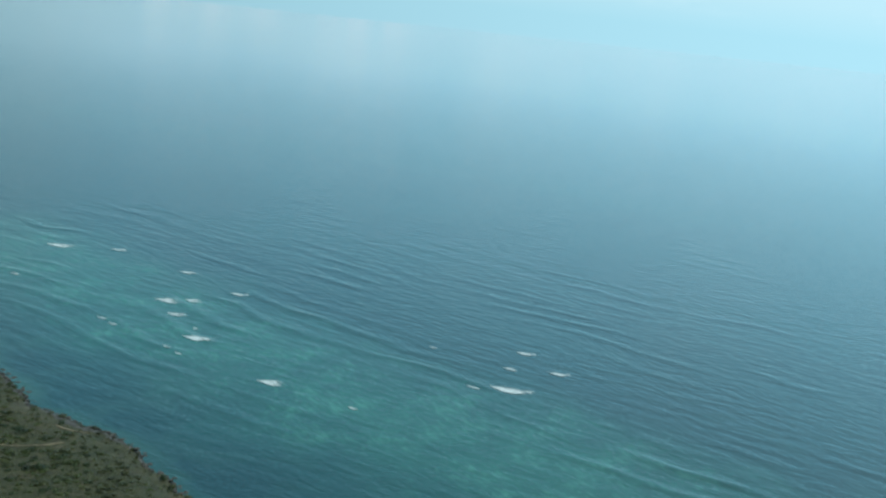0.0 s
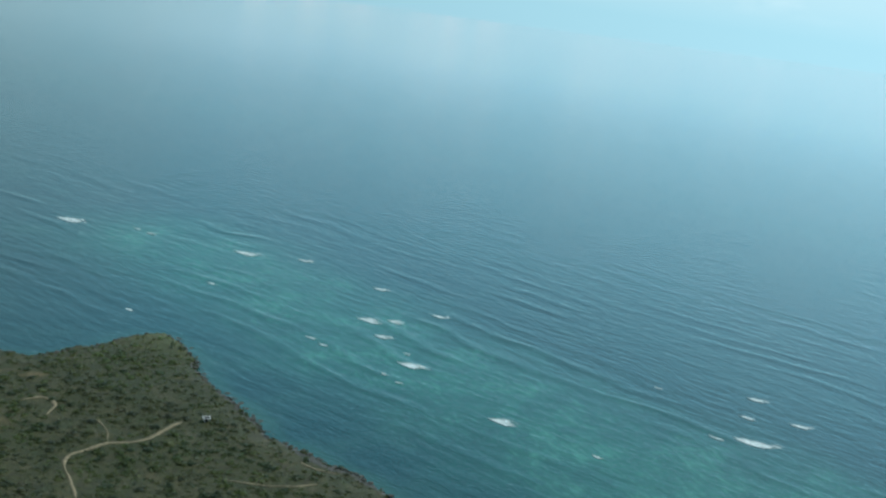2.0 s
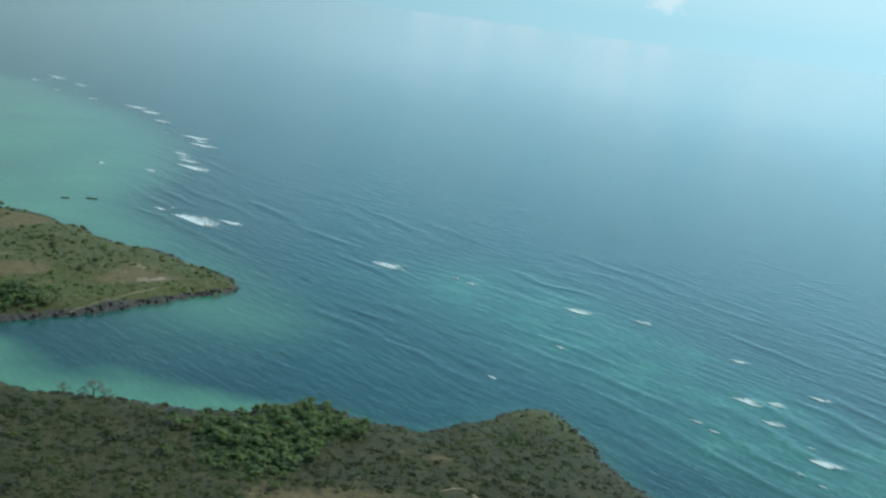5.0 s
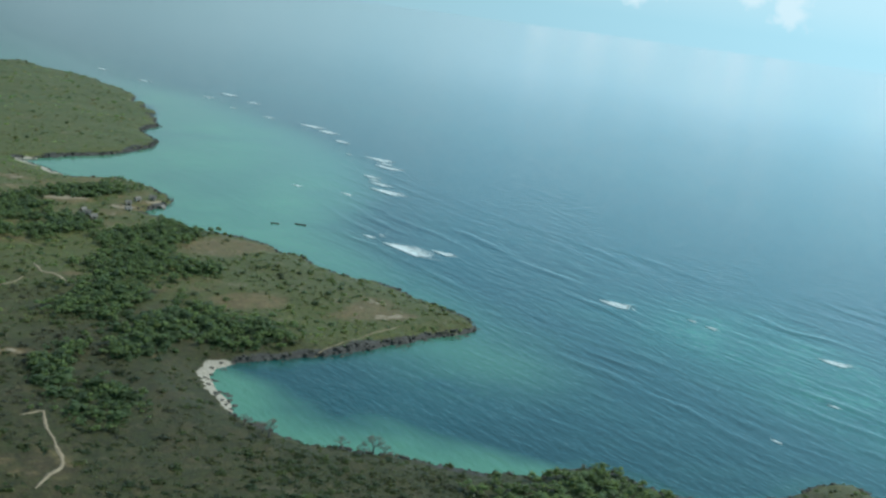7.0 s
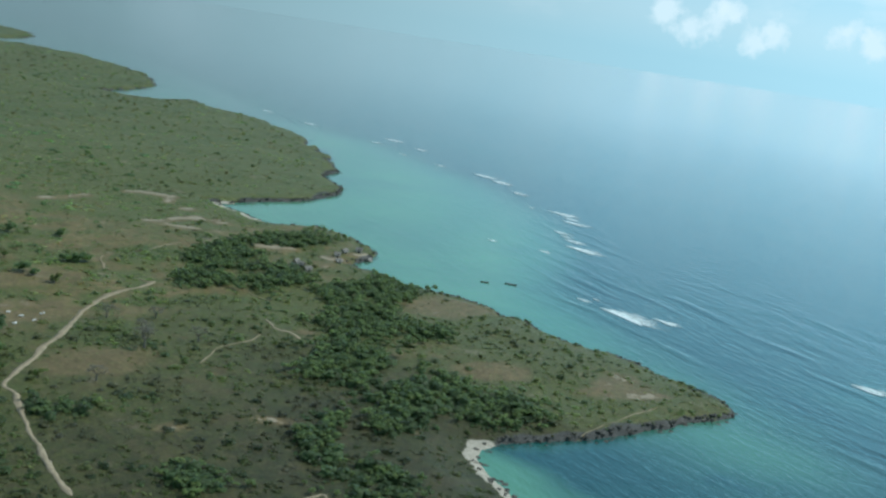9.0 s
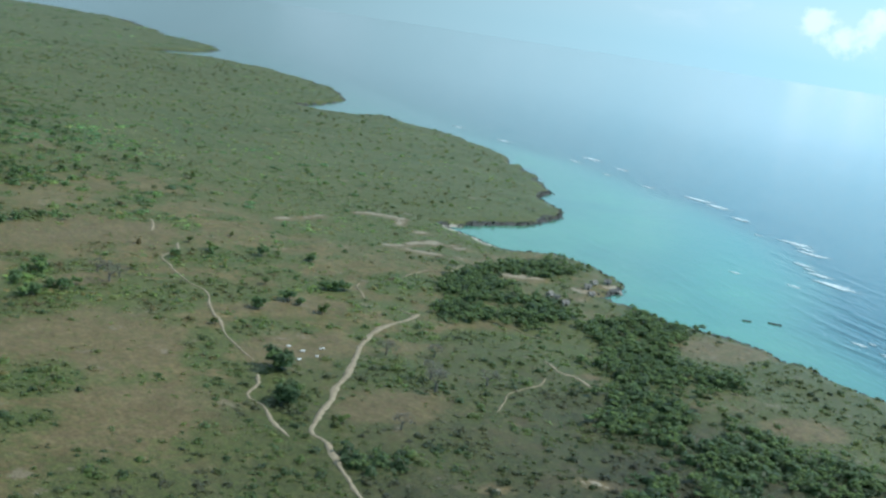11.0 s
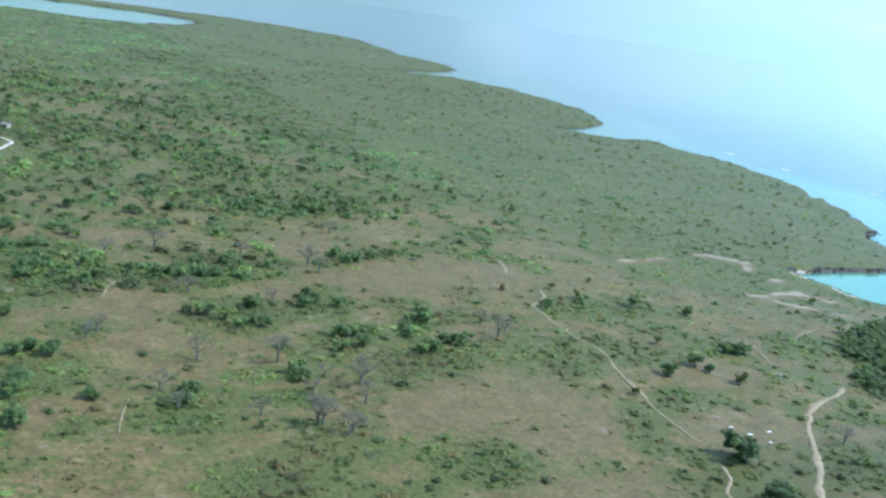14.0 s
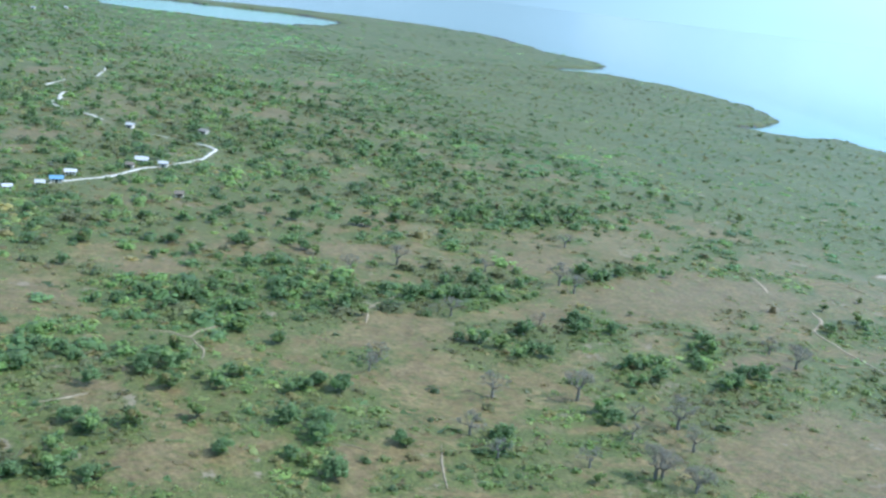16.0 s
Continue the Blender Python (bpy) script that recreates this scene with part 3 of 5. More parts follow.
def foam_material():
    m, t, b = surface("foam", 0.8, 0.4)
    b.inputs["Coat Weight"].default_value = 0.5
    b.inputs["Coat Roughness"].default_value = 0.3
    f = noise_at(t, where(t), 0.8, 5, 0.65, ((0.5, 1, 1), 20))
    link(t, ramp(t, f, [(0.30, (0.76, 0.88, 0.88)), (0.42, (0.86, 0.96, 0.95))]), b.inputs["Base Color"])
    bumped(t, b, f, 0.4, 0.1)
    return m


def lace_material():
    """Torn foam with water showing through."""
    m, t, b = surface("foam_lace", 0.8, 0.4)
    b.inputs["Base Color"].default_value = (0.82, 0.93, 0.92, 1)
    torn = noise_at(t, where(t), 1.6, 6, 0.7, ((0.35, 1, 1), 32))
    a = node(t, "ShaderNodeAttribute")
    a.attribute_name = "lace"
    cover = maths(t, "ADD", maths(t, "MULTIPLY", a.outputs["Fac"], 0.95), maths(t, "MULTIPLY", maths(t, "SUBTRACT", torn, 0.5), 3.4))
    cover = maths(t, "MULTIPLY", ramp(t, cover, [(0.15, grey(0)), (0.9, grey(0.9))]), ramp(t, a.outputs["Fac"], [(0.0, grey(0)), (0.2, grey(1))]))
    link(t, cover, b.inputs["Alpha"])
    return m


GROUND, WATER, LEAF, FOAM, LACE = ground_material(), water_material(), leaf_material(), foam_material(), lace_material()
DIRT = plain("pale_dirt", (0.32, 0.265, 0.18), 0.9, 0.2, 1.2, 0.25)
TRODDEN = plain("trodden_earth", (0.27, 0.225, 0.145), 0.9, 0.2, 1.2, 0.35)
LIME = plain("white_coral_gravel", (0.56, 0.53, 0.46), 0.9, 0.2, 1.2, 0.12)
BARK = plain("grey_bark", (0.17, 0.158, 0.13), 0.85, 0.25, 0.6, 0.25)
BROWN_BARK = plain("brown_bark", (0.13, 0.10, 0.075), 0.85, 0.25, 0.5, 0.3)
ROCK = plain("coral_rock", (0.085, 0.082, 0.07), 0.9, 0.25, 0.8, 0.6)
THATCH = plain("thatch", (0.20, 0.17, 0.13), 0.95, 0.15, 0.4, 0.3)
OLD_THATCH = plain("bleached_thatch", (0.27, 0.25, 0.22), 0.95, 0.15, 0.4, 0.25)
IRON = plain("pale_iron_sheet", (0.5, 0.5, 0.48), 0.5, 0.5, 1.5, 0.12)
BLUE = plain("blue_sheet", (0.15, 0.29, 0.42), 0.5, 0.4, 1.0, 0.15)
PLASTER = plain("limewash", (0.55, 0.50, 0.42), 0.9, 0.2, 0.8, 0.15)
DARK = plain("dark_opening", (0.03, 0.028, 0.025), 0.7, 0.3, 0.3, 0.2)
HULL = plain("tarred_wood", (0.12, 0.10, 0.08), 0.7, 0.3, 0.4, 0.3)
CLOTH = plain("white_sheeting", (0.78, 0.78, 0.75), 0.8, 0.3, 0.5, 0.08)


# ---- sea ----
def swell(x, y):
    u = (y + 0.56 * x) / 1.146 + 15 * fbm(x, y, 95, 61, 3) + 2.5 * fbm(x, y, 26, 65, 2)
    close = 1 - smooth(y + 0.3 * x, 430, 640)
    bay = np.exp(-(((x + 350) / 100) ** 2 + ((y - 360) / 75) ** 2) ** 2)
    z = 0
    for size, turn, high, seed in ((18.5, 0.0, 0.2, 63), (12.0, 0.12, 0.035, 67), (7.5, -0.2, 0.012, 69)):
        v = u + turn * x
        group = smooth(fbm(0.87 * x - 0.49 * y, 2.2 * (0.49 * x + 0.87 * y), 60, seed, 2), -0.1, 0.6)
        z = z + group * high * (2.4 * (0.5 + 0.5 * np.cos(2 * math.pi * v / size)) ** 8 - 0.47)
    return z * (0.35 + 0.65 * close) * (1 - 0.9 * bay)


def make_sea():
    xs = steps(-5400, (-2000, 170), (-1100, 14), (-800, 6), (220, 2.6), (700, 12), (5400, 160))
    ys = steps(-1600, (200, 120), (240, 8), (300, 3), (600, 1.6), (800, 3), (1150, 6), (1800, 20), (5400, 160))
    gx, gy = np.meshgrid(xs, ys, indexing="ij")
    d = shore(gx, gy)
    near = smooth(gx, -1000, -700) * (1 - smooth(gx, 200, 260)) * smooth(gy, 240, 260) * (1 - smooth(gy, 700, 1100))
    open_sea = smooth(-d, 4, 60)
    lagoon = list(REEF) + [(-2000, 1500)] + [p for p in (COAST_NEAR + COAST_FAR)[::-1] if -1900 < p[0] <= -349 and p[1] >= 438]
    inner = np.where(inside(gx, gy, lagoon), 1, -1) * line_distance(gx, gy, REEF)
    z = swell(gx, gy) * near * open_sea * (1 - 0.85 * smooth(inner, -10, 40))
    far = smooth(-gx, 600, 1300)
    shallow = smooth(inner, -15 - 90 * far, 55 + 120 * far) * (1 - 0.6 * smooth(-gx, 800, 1400)) * (0.75 + 0.25 * fbm(gx, gy, 60, 71))
    sandy = smooth(gx, -440, -415) * (1 - smooth(gx, -290, -225)) * (1 - smooth(gy, 335, 350))
    strip = 0.72 * sandy * (1 - smooth(-d + 8 * fbm(gx, gy, 25, 75), 3, 42))
    edge = 0.12 * (1 - smooth(-d, 2, 10)) + 0.05 * (1 - smooth(-d, 60, 420))
    pool = smooth(line_distance(gx, gy, LAGOON_FAR, True), 0, 1) * inside(gx, gy, LAGOON_FAR)
    ledge = 0.5 * np.exp(-((line_distance(gx, gy, LEDGE) + 10 * fbm(gx, gy, 40, 77)) / 42) ** 2)
    shallow = np.maximum.reduce([shallow, strip, edge, pool, ledge])
    bar = 1 - smooth(line_distance(gx, gy, BAR) + 20 * fbm(gx, gy, 45, 73), 4, 86)
    weed = np.exp(-(((gx + 340) / 40) ** 2 + ((gy - 375) / 26) ** 2)) + 0.8 * np.exp(-(((gx + 240) / 60) ** 2 + ((gy - 420) / 40) ** 2))
    calm = np.maximum(0.97 * smooth(inner, -5, 50), smooth(np.hypot(gx + 300, gy - 300), 350, 1900))
    layers = {"depth": np.stack([shallow, bar, np.clip(weed, 0, 1), calm], -1)}
    low = d < 12 + 260 * smooth(-gx, 1900, 2000)
    keep = low[:-1, :-1] | low[1:, :-1] | low[:-1, 1:] | low[1:, 1:]
    ob = mesh_part("water", sheet("water", xs, ys, z, keep, layers), WATER)
    tagged(ob, "blue-green tropical sea with long low swell", "sea", kind="structure")


make_sea()


# ---- land ----
def lushness(x, y):
    g = 0.5 + 0.5 * fbm(x, y, 70, 81) + 0.25 * smooth(-x, 760, 1000)
    for cx, cy, r in ((-810, 165, 45), (-745, 120, 38), (-790, 95, 40), (-700, 108, 25), (-400, 390, 60), (-800, 700, 190)):
        g = g + 0.4 * np.exp(-(((x - cx) / r) ** 2 + ((y - cy) / r) ** 2))
    return np.clip(g - 0.25 * np.exp(-(((x + 690) / 90) ** 2 + ((y - 210) / 60) ** 2)), 0, 1)


def scrub_density(x, y):
    """How much of the ground the shrubs cover, from 0 to 1."""
    grain = fbm(x, y, 16, 103)
    plain_part = 0.15 + 0.48 * smooth(grain, -0.05, 0.42)
    f = np.maximum(plain_part, 0.95 * blobs(x, y, [(cx, cy, 1.2 * a, 1.2 * b, w) for cx, cy, a, b, w in CLUMPS_WEST + CLUMPS_EAST + HEDGES], 0.45, 0.7))
    f = np.maximum(f, (0.55 + 0.4 * grain) * smooth(x, -600, -540))
    f = np.maximum(f, (0.95 + 0.2 * grain) * smooth(x, -440, -340) * (y < 370))
    f = np.maximum(f, 0.72 * np.exp(-(((x + 410) / 60) ** 2 + ((y - 405) / 45) ** 2)))
    f = np.maximum(f, np.clip(0.62 + 1.0 * fbm(x, y, 45, 107), 0.2, 0.95) * smooth(-x, 830, 920))
    f = np.maximum(f, smooth(-x, 1150, 1500) * 0.75)
    f = np.maximum(f, (0.58 + 0.35 * grain + 0.2 * smooth(y, 500, 600)) * smooth(-x, 600, 690) * smooth(y + 0.12 * x, 300, 400))
    rim = np.exp(-(((shore(x, y) - 5) / 3.5) ** 2)) * smooth(x, -640, -600) * smooth(y, 380, 420)
    f = np.maximum(f, 0.75 * rim)
    f = np.maximum(f, blobs(x, y, GROVES) * 0.9)
    return f * (1 - 0.85 * blobs(x, y, FIELDS)) * (1 - blobs(x, y, CLEARINGS)) * (1 - blobs(x, y, [(cx + 2, cy - 2, a + 2.5, b + 2.5, w) for cx, cy, a, b, w in SPOTS]))


def make_land():
    xs = steps(-2900, (-2000, 30), (-1500, 16), (-900, 6), (-60, 2.5), (120, 8), (700, 60))
    ys = steps(-1500, (0, 60), (180, 5), (560, 2.5), (950, 5), (1250, 10), (1500, 30))
    gx, gy = np.meshgrid(xs, ys, indexing="ij")
    d = shore(gx, gy)
    z, b = height(gx, gy, d), beach(gx, gy)
    rock = (1 - b) * (1 - smooth(d + 4 * fbm(gx, gy, 12, 91), 1.0, 5.5))
    sand = b * (1 - smooth(d + 2.5 * fbm(gx, gy, 9, 93), 2.8, 5.6))
    bare = np.maximum(0.36 * blobs(gx, gy, FIELDS, 0.4, 0.6), blobs(gx, gy, CLEARINGS, 0.8, 1.3) * smooth(fbm(gx, gy, 9, 95, 3), -0.25, 0.2))
    bare = np.maximum(bare, 1.5 * blobs(gx, gy, SPOTS, 0.35, 0.6))
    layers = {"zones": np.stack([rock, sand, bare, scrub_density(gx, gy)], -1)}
    keep = (d > -8)
    keep = keep[:-1, :-1] | keep[1:, :-1] | keep[:-1, 1:] | keep[1:, 1:]
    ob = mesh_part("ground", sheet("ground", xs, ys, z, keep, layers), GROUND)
    tagged(ob, "dry grass and scrub land with brown fields", "ground", kind="structure")


make_land()


def smoothed(line, step=2.0):
    """A curve through the points of a line, at even steps."""
    p = [Vector((*q, 0)) for q in line]
    p = [p[0] * 2 - p[1]] + p + [p[-1] * 2 - p[-2]]
    out = []
    for a, b, c, e in zip(p, p[1:], p[2:], p[3:]):
        n = max(2, int((c - b).length / step))
        for k in range(n):
            s = k / n
            out.append(0.5 * (2 * b + (c - a) * s + (2 * a - 5 * b + 4 * c - e) * s**2 + (3 * b - a - 3 * c + e) * s**3))
    out.append(p[-2])
    return np.array(out)[:, :2]


def make_road(name, width, line, material, label, seed):
    c = smoothed(line)
    way = np.gradient(c, axis=0)
    side = np.stack([-way[:, 1], way[:, 0]], -1) / np.linalg.norm(way, axis=1)[:, None]
    c = c + side * (0.9 * fbm(c[:, 0], c[:, 1], 9, seed, 2))[:, None]
    rng = np.random.RandomState(seed)
    worn = 0.8 + 0.75 * fbm(c[:, 0], c[:, 1], 13, seed + 7, 3)
    taper = worn * np.clip(np.minimum(np.arange(len(c)), np.arange(len(c))[::-1]) / 2.0 + 0.35, 0, 1)
    rows = []
    for f, up in ((-1.0, -0.15), (-0.8, 0.14), (0.0, 0.20), (0.8, 0.14), (1.0, -0.15)):
        w = width / 2 * taper * (1 + 0.42 * rng.uniform(-1, 1, len(c))) * f
        q = c + side * w[:, None]
        rows.append(np.c_[q, height(q[:, 0], q[:, 1]) + up])
    co = np.stack(rows, 1)
    n = np.arange(len(c) * 5).reshape(-1, 5)
    quads = np.stack([n[:-1, :-1], n[:-1, 1:], n[1:, 1:], n[1:, :-1]], -1).reshape(-1, 4)
    ob = mesh_part(name, solid(name, co.reshape(-1, 3), quads[:, ::-1]), material)
    tagged(ob, label, "road", "tracks across the scrub", "structure")


for k, (width, line) in enumerate(ROADS):
    make_road("dirt_road" if width > 2.2 else "dirt_path", width, line, DIRT if width > 1.3 and line[0][0] < -300 else TRODDEN, "pale sandy dirt track worn through scrub", 100 + k)
for k, (width, line) in enumerate(VILLAGE_ROADS):
    make_road("gravel_road", width, line, LIME, "white coral gravel road through village trees", 200 + k)


# ---- leaves: shrubs, crowns and woods ----
GREENS = np.array([(0.105, 0.155, 0.044), (0.125, 0.172, 0.05), (0.145, 0.178, 0.06), (0.078, 0.122, 0.044), (0.148, 0.138, 0.05), (0.175, 0.155, 0.06), (0.105, 0.092, 0.04)])


def leaf_cloud(rng, centres, radii, tall, colours, leaves, size, up=0.8, mound=True):
    """Leaf sprays on lumpy domes: one dome for each centre, with uneven outlines and gaps."""
    n = len(centres)
    own = np.repeat(np.arange(n), leaves)
    k = len(own)
    lumps = 4
    la, lr = rng.uniform(0, 2 * math.pi, (n, lumps)), rng.uniform(0.15, 0.6, (n, lumps))
    lz, ls = rng.uniform(0.15, 0.75, (n, lumps)), rng.uniform(0.4, 0.68, (n, lumps))
    pick = rng.randint(0, lumps, k)
    a, r, z, s = la[own, pick], lr[own, pick], lz[own, pick], ls[own, pick]
    out = rng.normal(size=(k, 3))
    out[:, 2] = np.abs(out[:, 2]) * 0.9 - 0.25
    out /= np.linalg.norm(out, axis=1)[:, None]
    reach = rng.uniform(0.55, 1.05, k)[:, None]
    p = np.stack([r * np.cos(a), r * np.sin(a), z * 0.7], -1) + out * (s[:, None] * reach)
    p[:, 2] = np.maximum(p[:, 2], 0.02)
    p = p * np.stack([radii[own], radii[own], tall[own]], -1) + centres[own]
    face = out + rng.normal(size=(k, 3)) * 0.55 + np.array([0, 0, up])
    face /= np.linalg.norm(face, axis=1)[:, None]
    t = np.cross(face, rng.normal(size=(k, 3)))
    t /= np.linalg.norm(t, axis=1)[:, None]
    b = np.cross(face, t)
    w = (size * radii[own] * rng.uniform(0.6, 1.35, k))[:, None]
    l = w * rng.uniform(0.45, 0.9, k)[:, None]
    q = np.stack([p - t * w, p - b * l + t * w * 0.2, p + t * w, p + b * l - face * w * 0.25], 1)
    shade = colours[own] * rng.uniform(0.85, 1.18, (k, 1))
    col = np.repeat(np.c_[shade, np.ones(k)][:, None], 4, 1).reshape(-1, 4)
    q, f = q.reshape(-1, 3), np.arange(4 * k).reshape(-1, 4)
    if mound:
        a = np.arange(6) * math.pi / 3
        rings = np.concatenate([np.stack([np.cos(a) * w, np.sin(a) * w, np.full(6, z)], -1) for w, z in ((1.0, -0.1), (0.62, 0.78))])
        turn = rng.uniform(0, math.pi, n)
        c, s = np.cos(turn)[:, None], np.sin(turn)[:, None]
        m = rings[None] * rng.uniform(0.55, 1.25, (n, 12, 1))
        m = np.stack([m[..., 0] * c - m[..., 1] * s, m[..., 0] * s + m[..., 1] * c, m[..., 2]], -1)
        m = m * np.stack([radii, radii, tall], -1)[:, None] * (0.82 if leaves[0] < 12 else 0.66) + centres[:, None]
        one = [(j, (j + 1) % 6, 6 + (j + 1) % 6, 6 + j) for j in range(6)] + [(6, 7, 8, 9), (6, 9, 10, 11)]
        g = np.array(one)[None] + 12 * np.arange(n)[:, None, None] + len(q)
        q, f = np.concatenate([q, m.reshape(-1, 3)]), np.concatenate([f, g.reshape(-1, 4)])
        col = np.concatenate([col, np.repeat(np.c_[colours * 0.95, np.ones(n)], 12, 0)])
    return q, f, col


def colours_for(rng, n, weights):
    w = np.array(tuple(weights) + (0,) * (len(GREENS) - len(weights)), float)
    pick = rng.choice(len(GREENS), n, p=w / w.sum())
    return np.array([1.52, 1.46, 1.4]) * GREENS[pick] * rng.uniform(0.8, 1.25, (n, 1))


def scatter(rng, x0, x1, y0, y1, cell):
    gx, gy = np.meshgrid(np.arange(x0, x1, cell), np.arange(y0, y1, cell), indexing="ij")
    return gx.ravel() + rng.uniform(0, cell, gx.size), gy.ravel() + rng.uniform(0, cell, gx.size)


def road_gap(x, y):
    d = np.full(np.shape(x), 1e9)
    for w, line in ROADS + VILLAGE_ROADS:
        d = np.minimum(d, line_distance(x, y, line) - w / 2)
    return d


def front_edge(x):
    """Nearest line of the plan that comes into view."""
    return np.interp(x, [-1000, -760, -660, -560, -440, -250, -60, 60], [20, 30, 90, 175, 175, 205, 170, 60])


def make_scrub(name, rng, xs, ys, cell, leaves, size, rmin, rmax, weights, label, flat=0.8, up=0.8, share=1.0, power=1.0, mound=True, tint=(1, 1, 1)):
    x, y = scatter(rng, *xs, *ys, cell)
    ok = rng.uniform(0, 1, len(x)) < share * scrub_density(x, y) ** power
    x, y = x[ok], y[ok]
    if name == "woods":
        inland = (y < 430 - 0.35 * (x + 760)) | (rng.uniform(0, 1, len(x)) < 0.15)
        x, y = x[inland], y[inland]
    d = shore(x, y)
    sandy = beach(x, y)
    ok = (d > 1.5 + 4.2 * sandy) & (y > front_edge(x) - 90 * rng.uniform(0, 1, len(x)) ** 3) & (road_gap(x, y) > 0.9)
    x, y, d = x[ok], y[ok], d[ok]
    r = rmin + (rmax - rmin) * rng.uniform(0, 1, len(x)) ** 2.2
    r *= 0.75 + 0.25 * smooth(d, 4, 25)
    in_grove = blobs(x, y, GROVES)
    r *= 1 + 0.08 * smooth(x, -640, -520) * (y < 400) * (1 + 0.9 * fbm(x, y, 30, 167))
    r *= 1 + 0.6 * in_grove
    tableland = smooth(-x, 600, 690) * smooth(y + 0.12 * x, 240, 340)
    h = r * rng.uniform(0.6, 1.1, len(x)) * flat * (1 - 0.62 * tableland) * (1 - 0.4 * smooth(x, -460, -380) * (y < 370)) * (1 + 0.7 * in_grove)
    c = np.stack([x, y, height(x, y, d) - 0.1], -1)
    lush = lushness(x, y)[:, None]
    col = colours_for(rng, len(x), weights)
    grey_brown = (col[:, 0] > col[:, 1])[:, None] & (x > -600)[:, None]
    col = np.where(grey_brown, 1.4 * GREENS[3] * rng.uniform(0.8, 1.2, (len(x), 1)), col)
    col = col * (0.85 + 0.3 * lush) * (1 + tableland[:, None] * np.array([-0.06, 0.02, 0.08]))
    col = col * (1 + 0.55 * fbm(x, y, 24, 151) * (1 - 0.6 * smooth(x, -440, -380)))[:, None]
    west = 1 - smooth(x, -640, -540)
    col = col * (1 + 0.1 * west * (1 - in_grove))[:, None]
    dry = smooth(fbm(x, y, 17, 157), 0.12, 0.42)[:, None] * (1 - in_grove[:, None]) * west[:, None] * (1 - 0.2 * tableland[:, None])
    col = col * (1 - 0.6 * dry) + 0.6 * dry * np.array([0.22, 0.18, 0.085])
    stick = smooth(fbm(x, y, 21, 163), 0.0, 0.35)[:, None] * (1 - in_grove[:, None]) * (1 - west[:, None]) * (1 - 0.75 * smooth(y, 360, 400))[:, None]
    stick = stick * (0.3 + 0.3 * (1 - smooth(x, -430, -390)))[:, None]
    col = col * (1 - stick) + stick * np.array([0.17, 0.145, 0.10])
    patch = (tableland * fbm(x, y, 80, 171))[:, None]
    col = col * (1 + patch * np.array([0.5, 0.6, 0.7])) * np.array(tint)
    vivid = blobs(x, y, [(cx, cy, 1.15 * a, 1.15 * b, w) for cx, cy, a, b, w in CLUMPS_WEST], 0.45, 0.7)[:, None]
    col = col * (1 + vivid * np.array([0.1, 0.14, 0.12]))
    r *= 1 + 0.1 * vivid[:, 0]
    # groves' own dark tone, plus eastern cloud shade put into the leaf colours
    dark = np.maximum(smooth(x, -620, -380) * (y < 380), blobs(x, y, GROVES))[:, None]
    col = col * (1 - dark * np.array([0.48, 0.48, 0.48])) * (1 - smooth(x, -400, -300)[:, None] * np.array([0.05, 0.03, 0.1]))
    col = np.where(in_grove[:, None] > 0.3, 1.3 * GREENS[3] * rng.uniform(0.8, 1.3, (len(x), 1)), col)
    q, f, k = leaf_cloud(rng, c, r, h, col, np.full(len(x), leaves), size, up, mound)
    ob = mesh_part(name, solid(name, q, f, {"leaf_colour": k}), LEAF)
    tagged(ob, label, "shrubs", kind="stuff")


rng = np.random.RandomState(5)
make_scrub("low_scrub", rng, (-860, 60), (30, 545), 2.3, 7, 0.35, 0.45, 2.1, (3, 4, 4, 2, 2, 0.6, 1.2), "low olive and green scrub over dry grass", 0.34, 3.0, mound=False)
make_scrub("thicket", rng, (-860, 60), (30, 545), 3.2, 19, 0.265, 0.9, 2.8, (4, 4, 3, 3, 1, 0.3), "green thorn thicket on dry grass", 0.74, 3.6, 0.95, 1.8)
# tint lightens this scrub for distance haze, put into its leaf colour
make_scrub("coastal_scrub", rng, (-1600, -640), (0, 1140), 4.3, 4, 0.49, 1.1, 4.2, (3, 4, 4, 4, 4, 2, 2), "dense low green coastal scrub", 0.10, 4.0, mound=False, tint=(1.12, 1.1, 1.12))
make_scrub("bush", rng, (-1300, -850), (0, 520), 3.9, 7, 0.34, 0.9, 3.4, (3, 4, 4, 2, 3, 0.6, 1), "olive and green bush between village trees", 0.42, 3.0)
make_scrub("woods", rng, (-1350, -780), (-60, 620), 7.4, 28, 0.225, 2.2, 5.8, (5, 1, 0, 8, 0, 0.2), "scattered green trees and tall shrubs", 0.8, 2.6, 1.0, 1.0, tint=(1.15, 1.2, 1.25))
# farther trees tinted paler and bluer: haze carried in the leaf colour
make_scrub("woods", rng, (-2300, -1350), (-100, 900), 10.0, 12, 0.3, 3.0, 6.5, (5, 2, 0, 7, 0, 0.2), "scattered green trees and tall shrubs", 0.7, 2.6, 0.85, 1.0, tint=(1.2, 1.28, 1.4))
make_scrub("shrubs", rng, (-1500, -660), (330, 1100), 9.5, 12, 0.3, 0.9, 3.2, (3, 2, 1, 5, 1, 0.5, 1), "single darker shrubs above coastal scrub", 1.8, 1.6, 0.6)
# bluish tint stands in for the haze over the farthest woods
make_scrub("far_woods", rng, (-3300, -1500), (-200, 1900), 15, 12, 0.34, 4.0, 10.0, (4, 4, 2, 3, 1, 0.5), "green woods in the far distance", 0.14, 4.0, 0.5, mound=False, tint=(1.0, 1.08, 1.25))


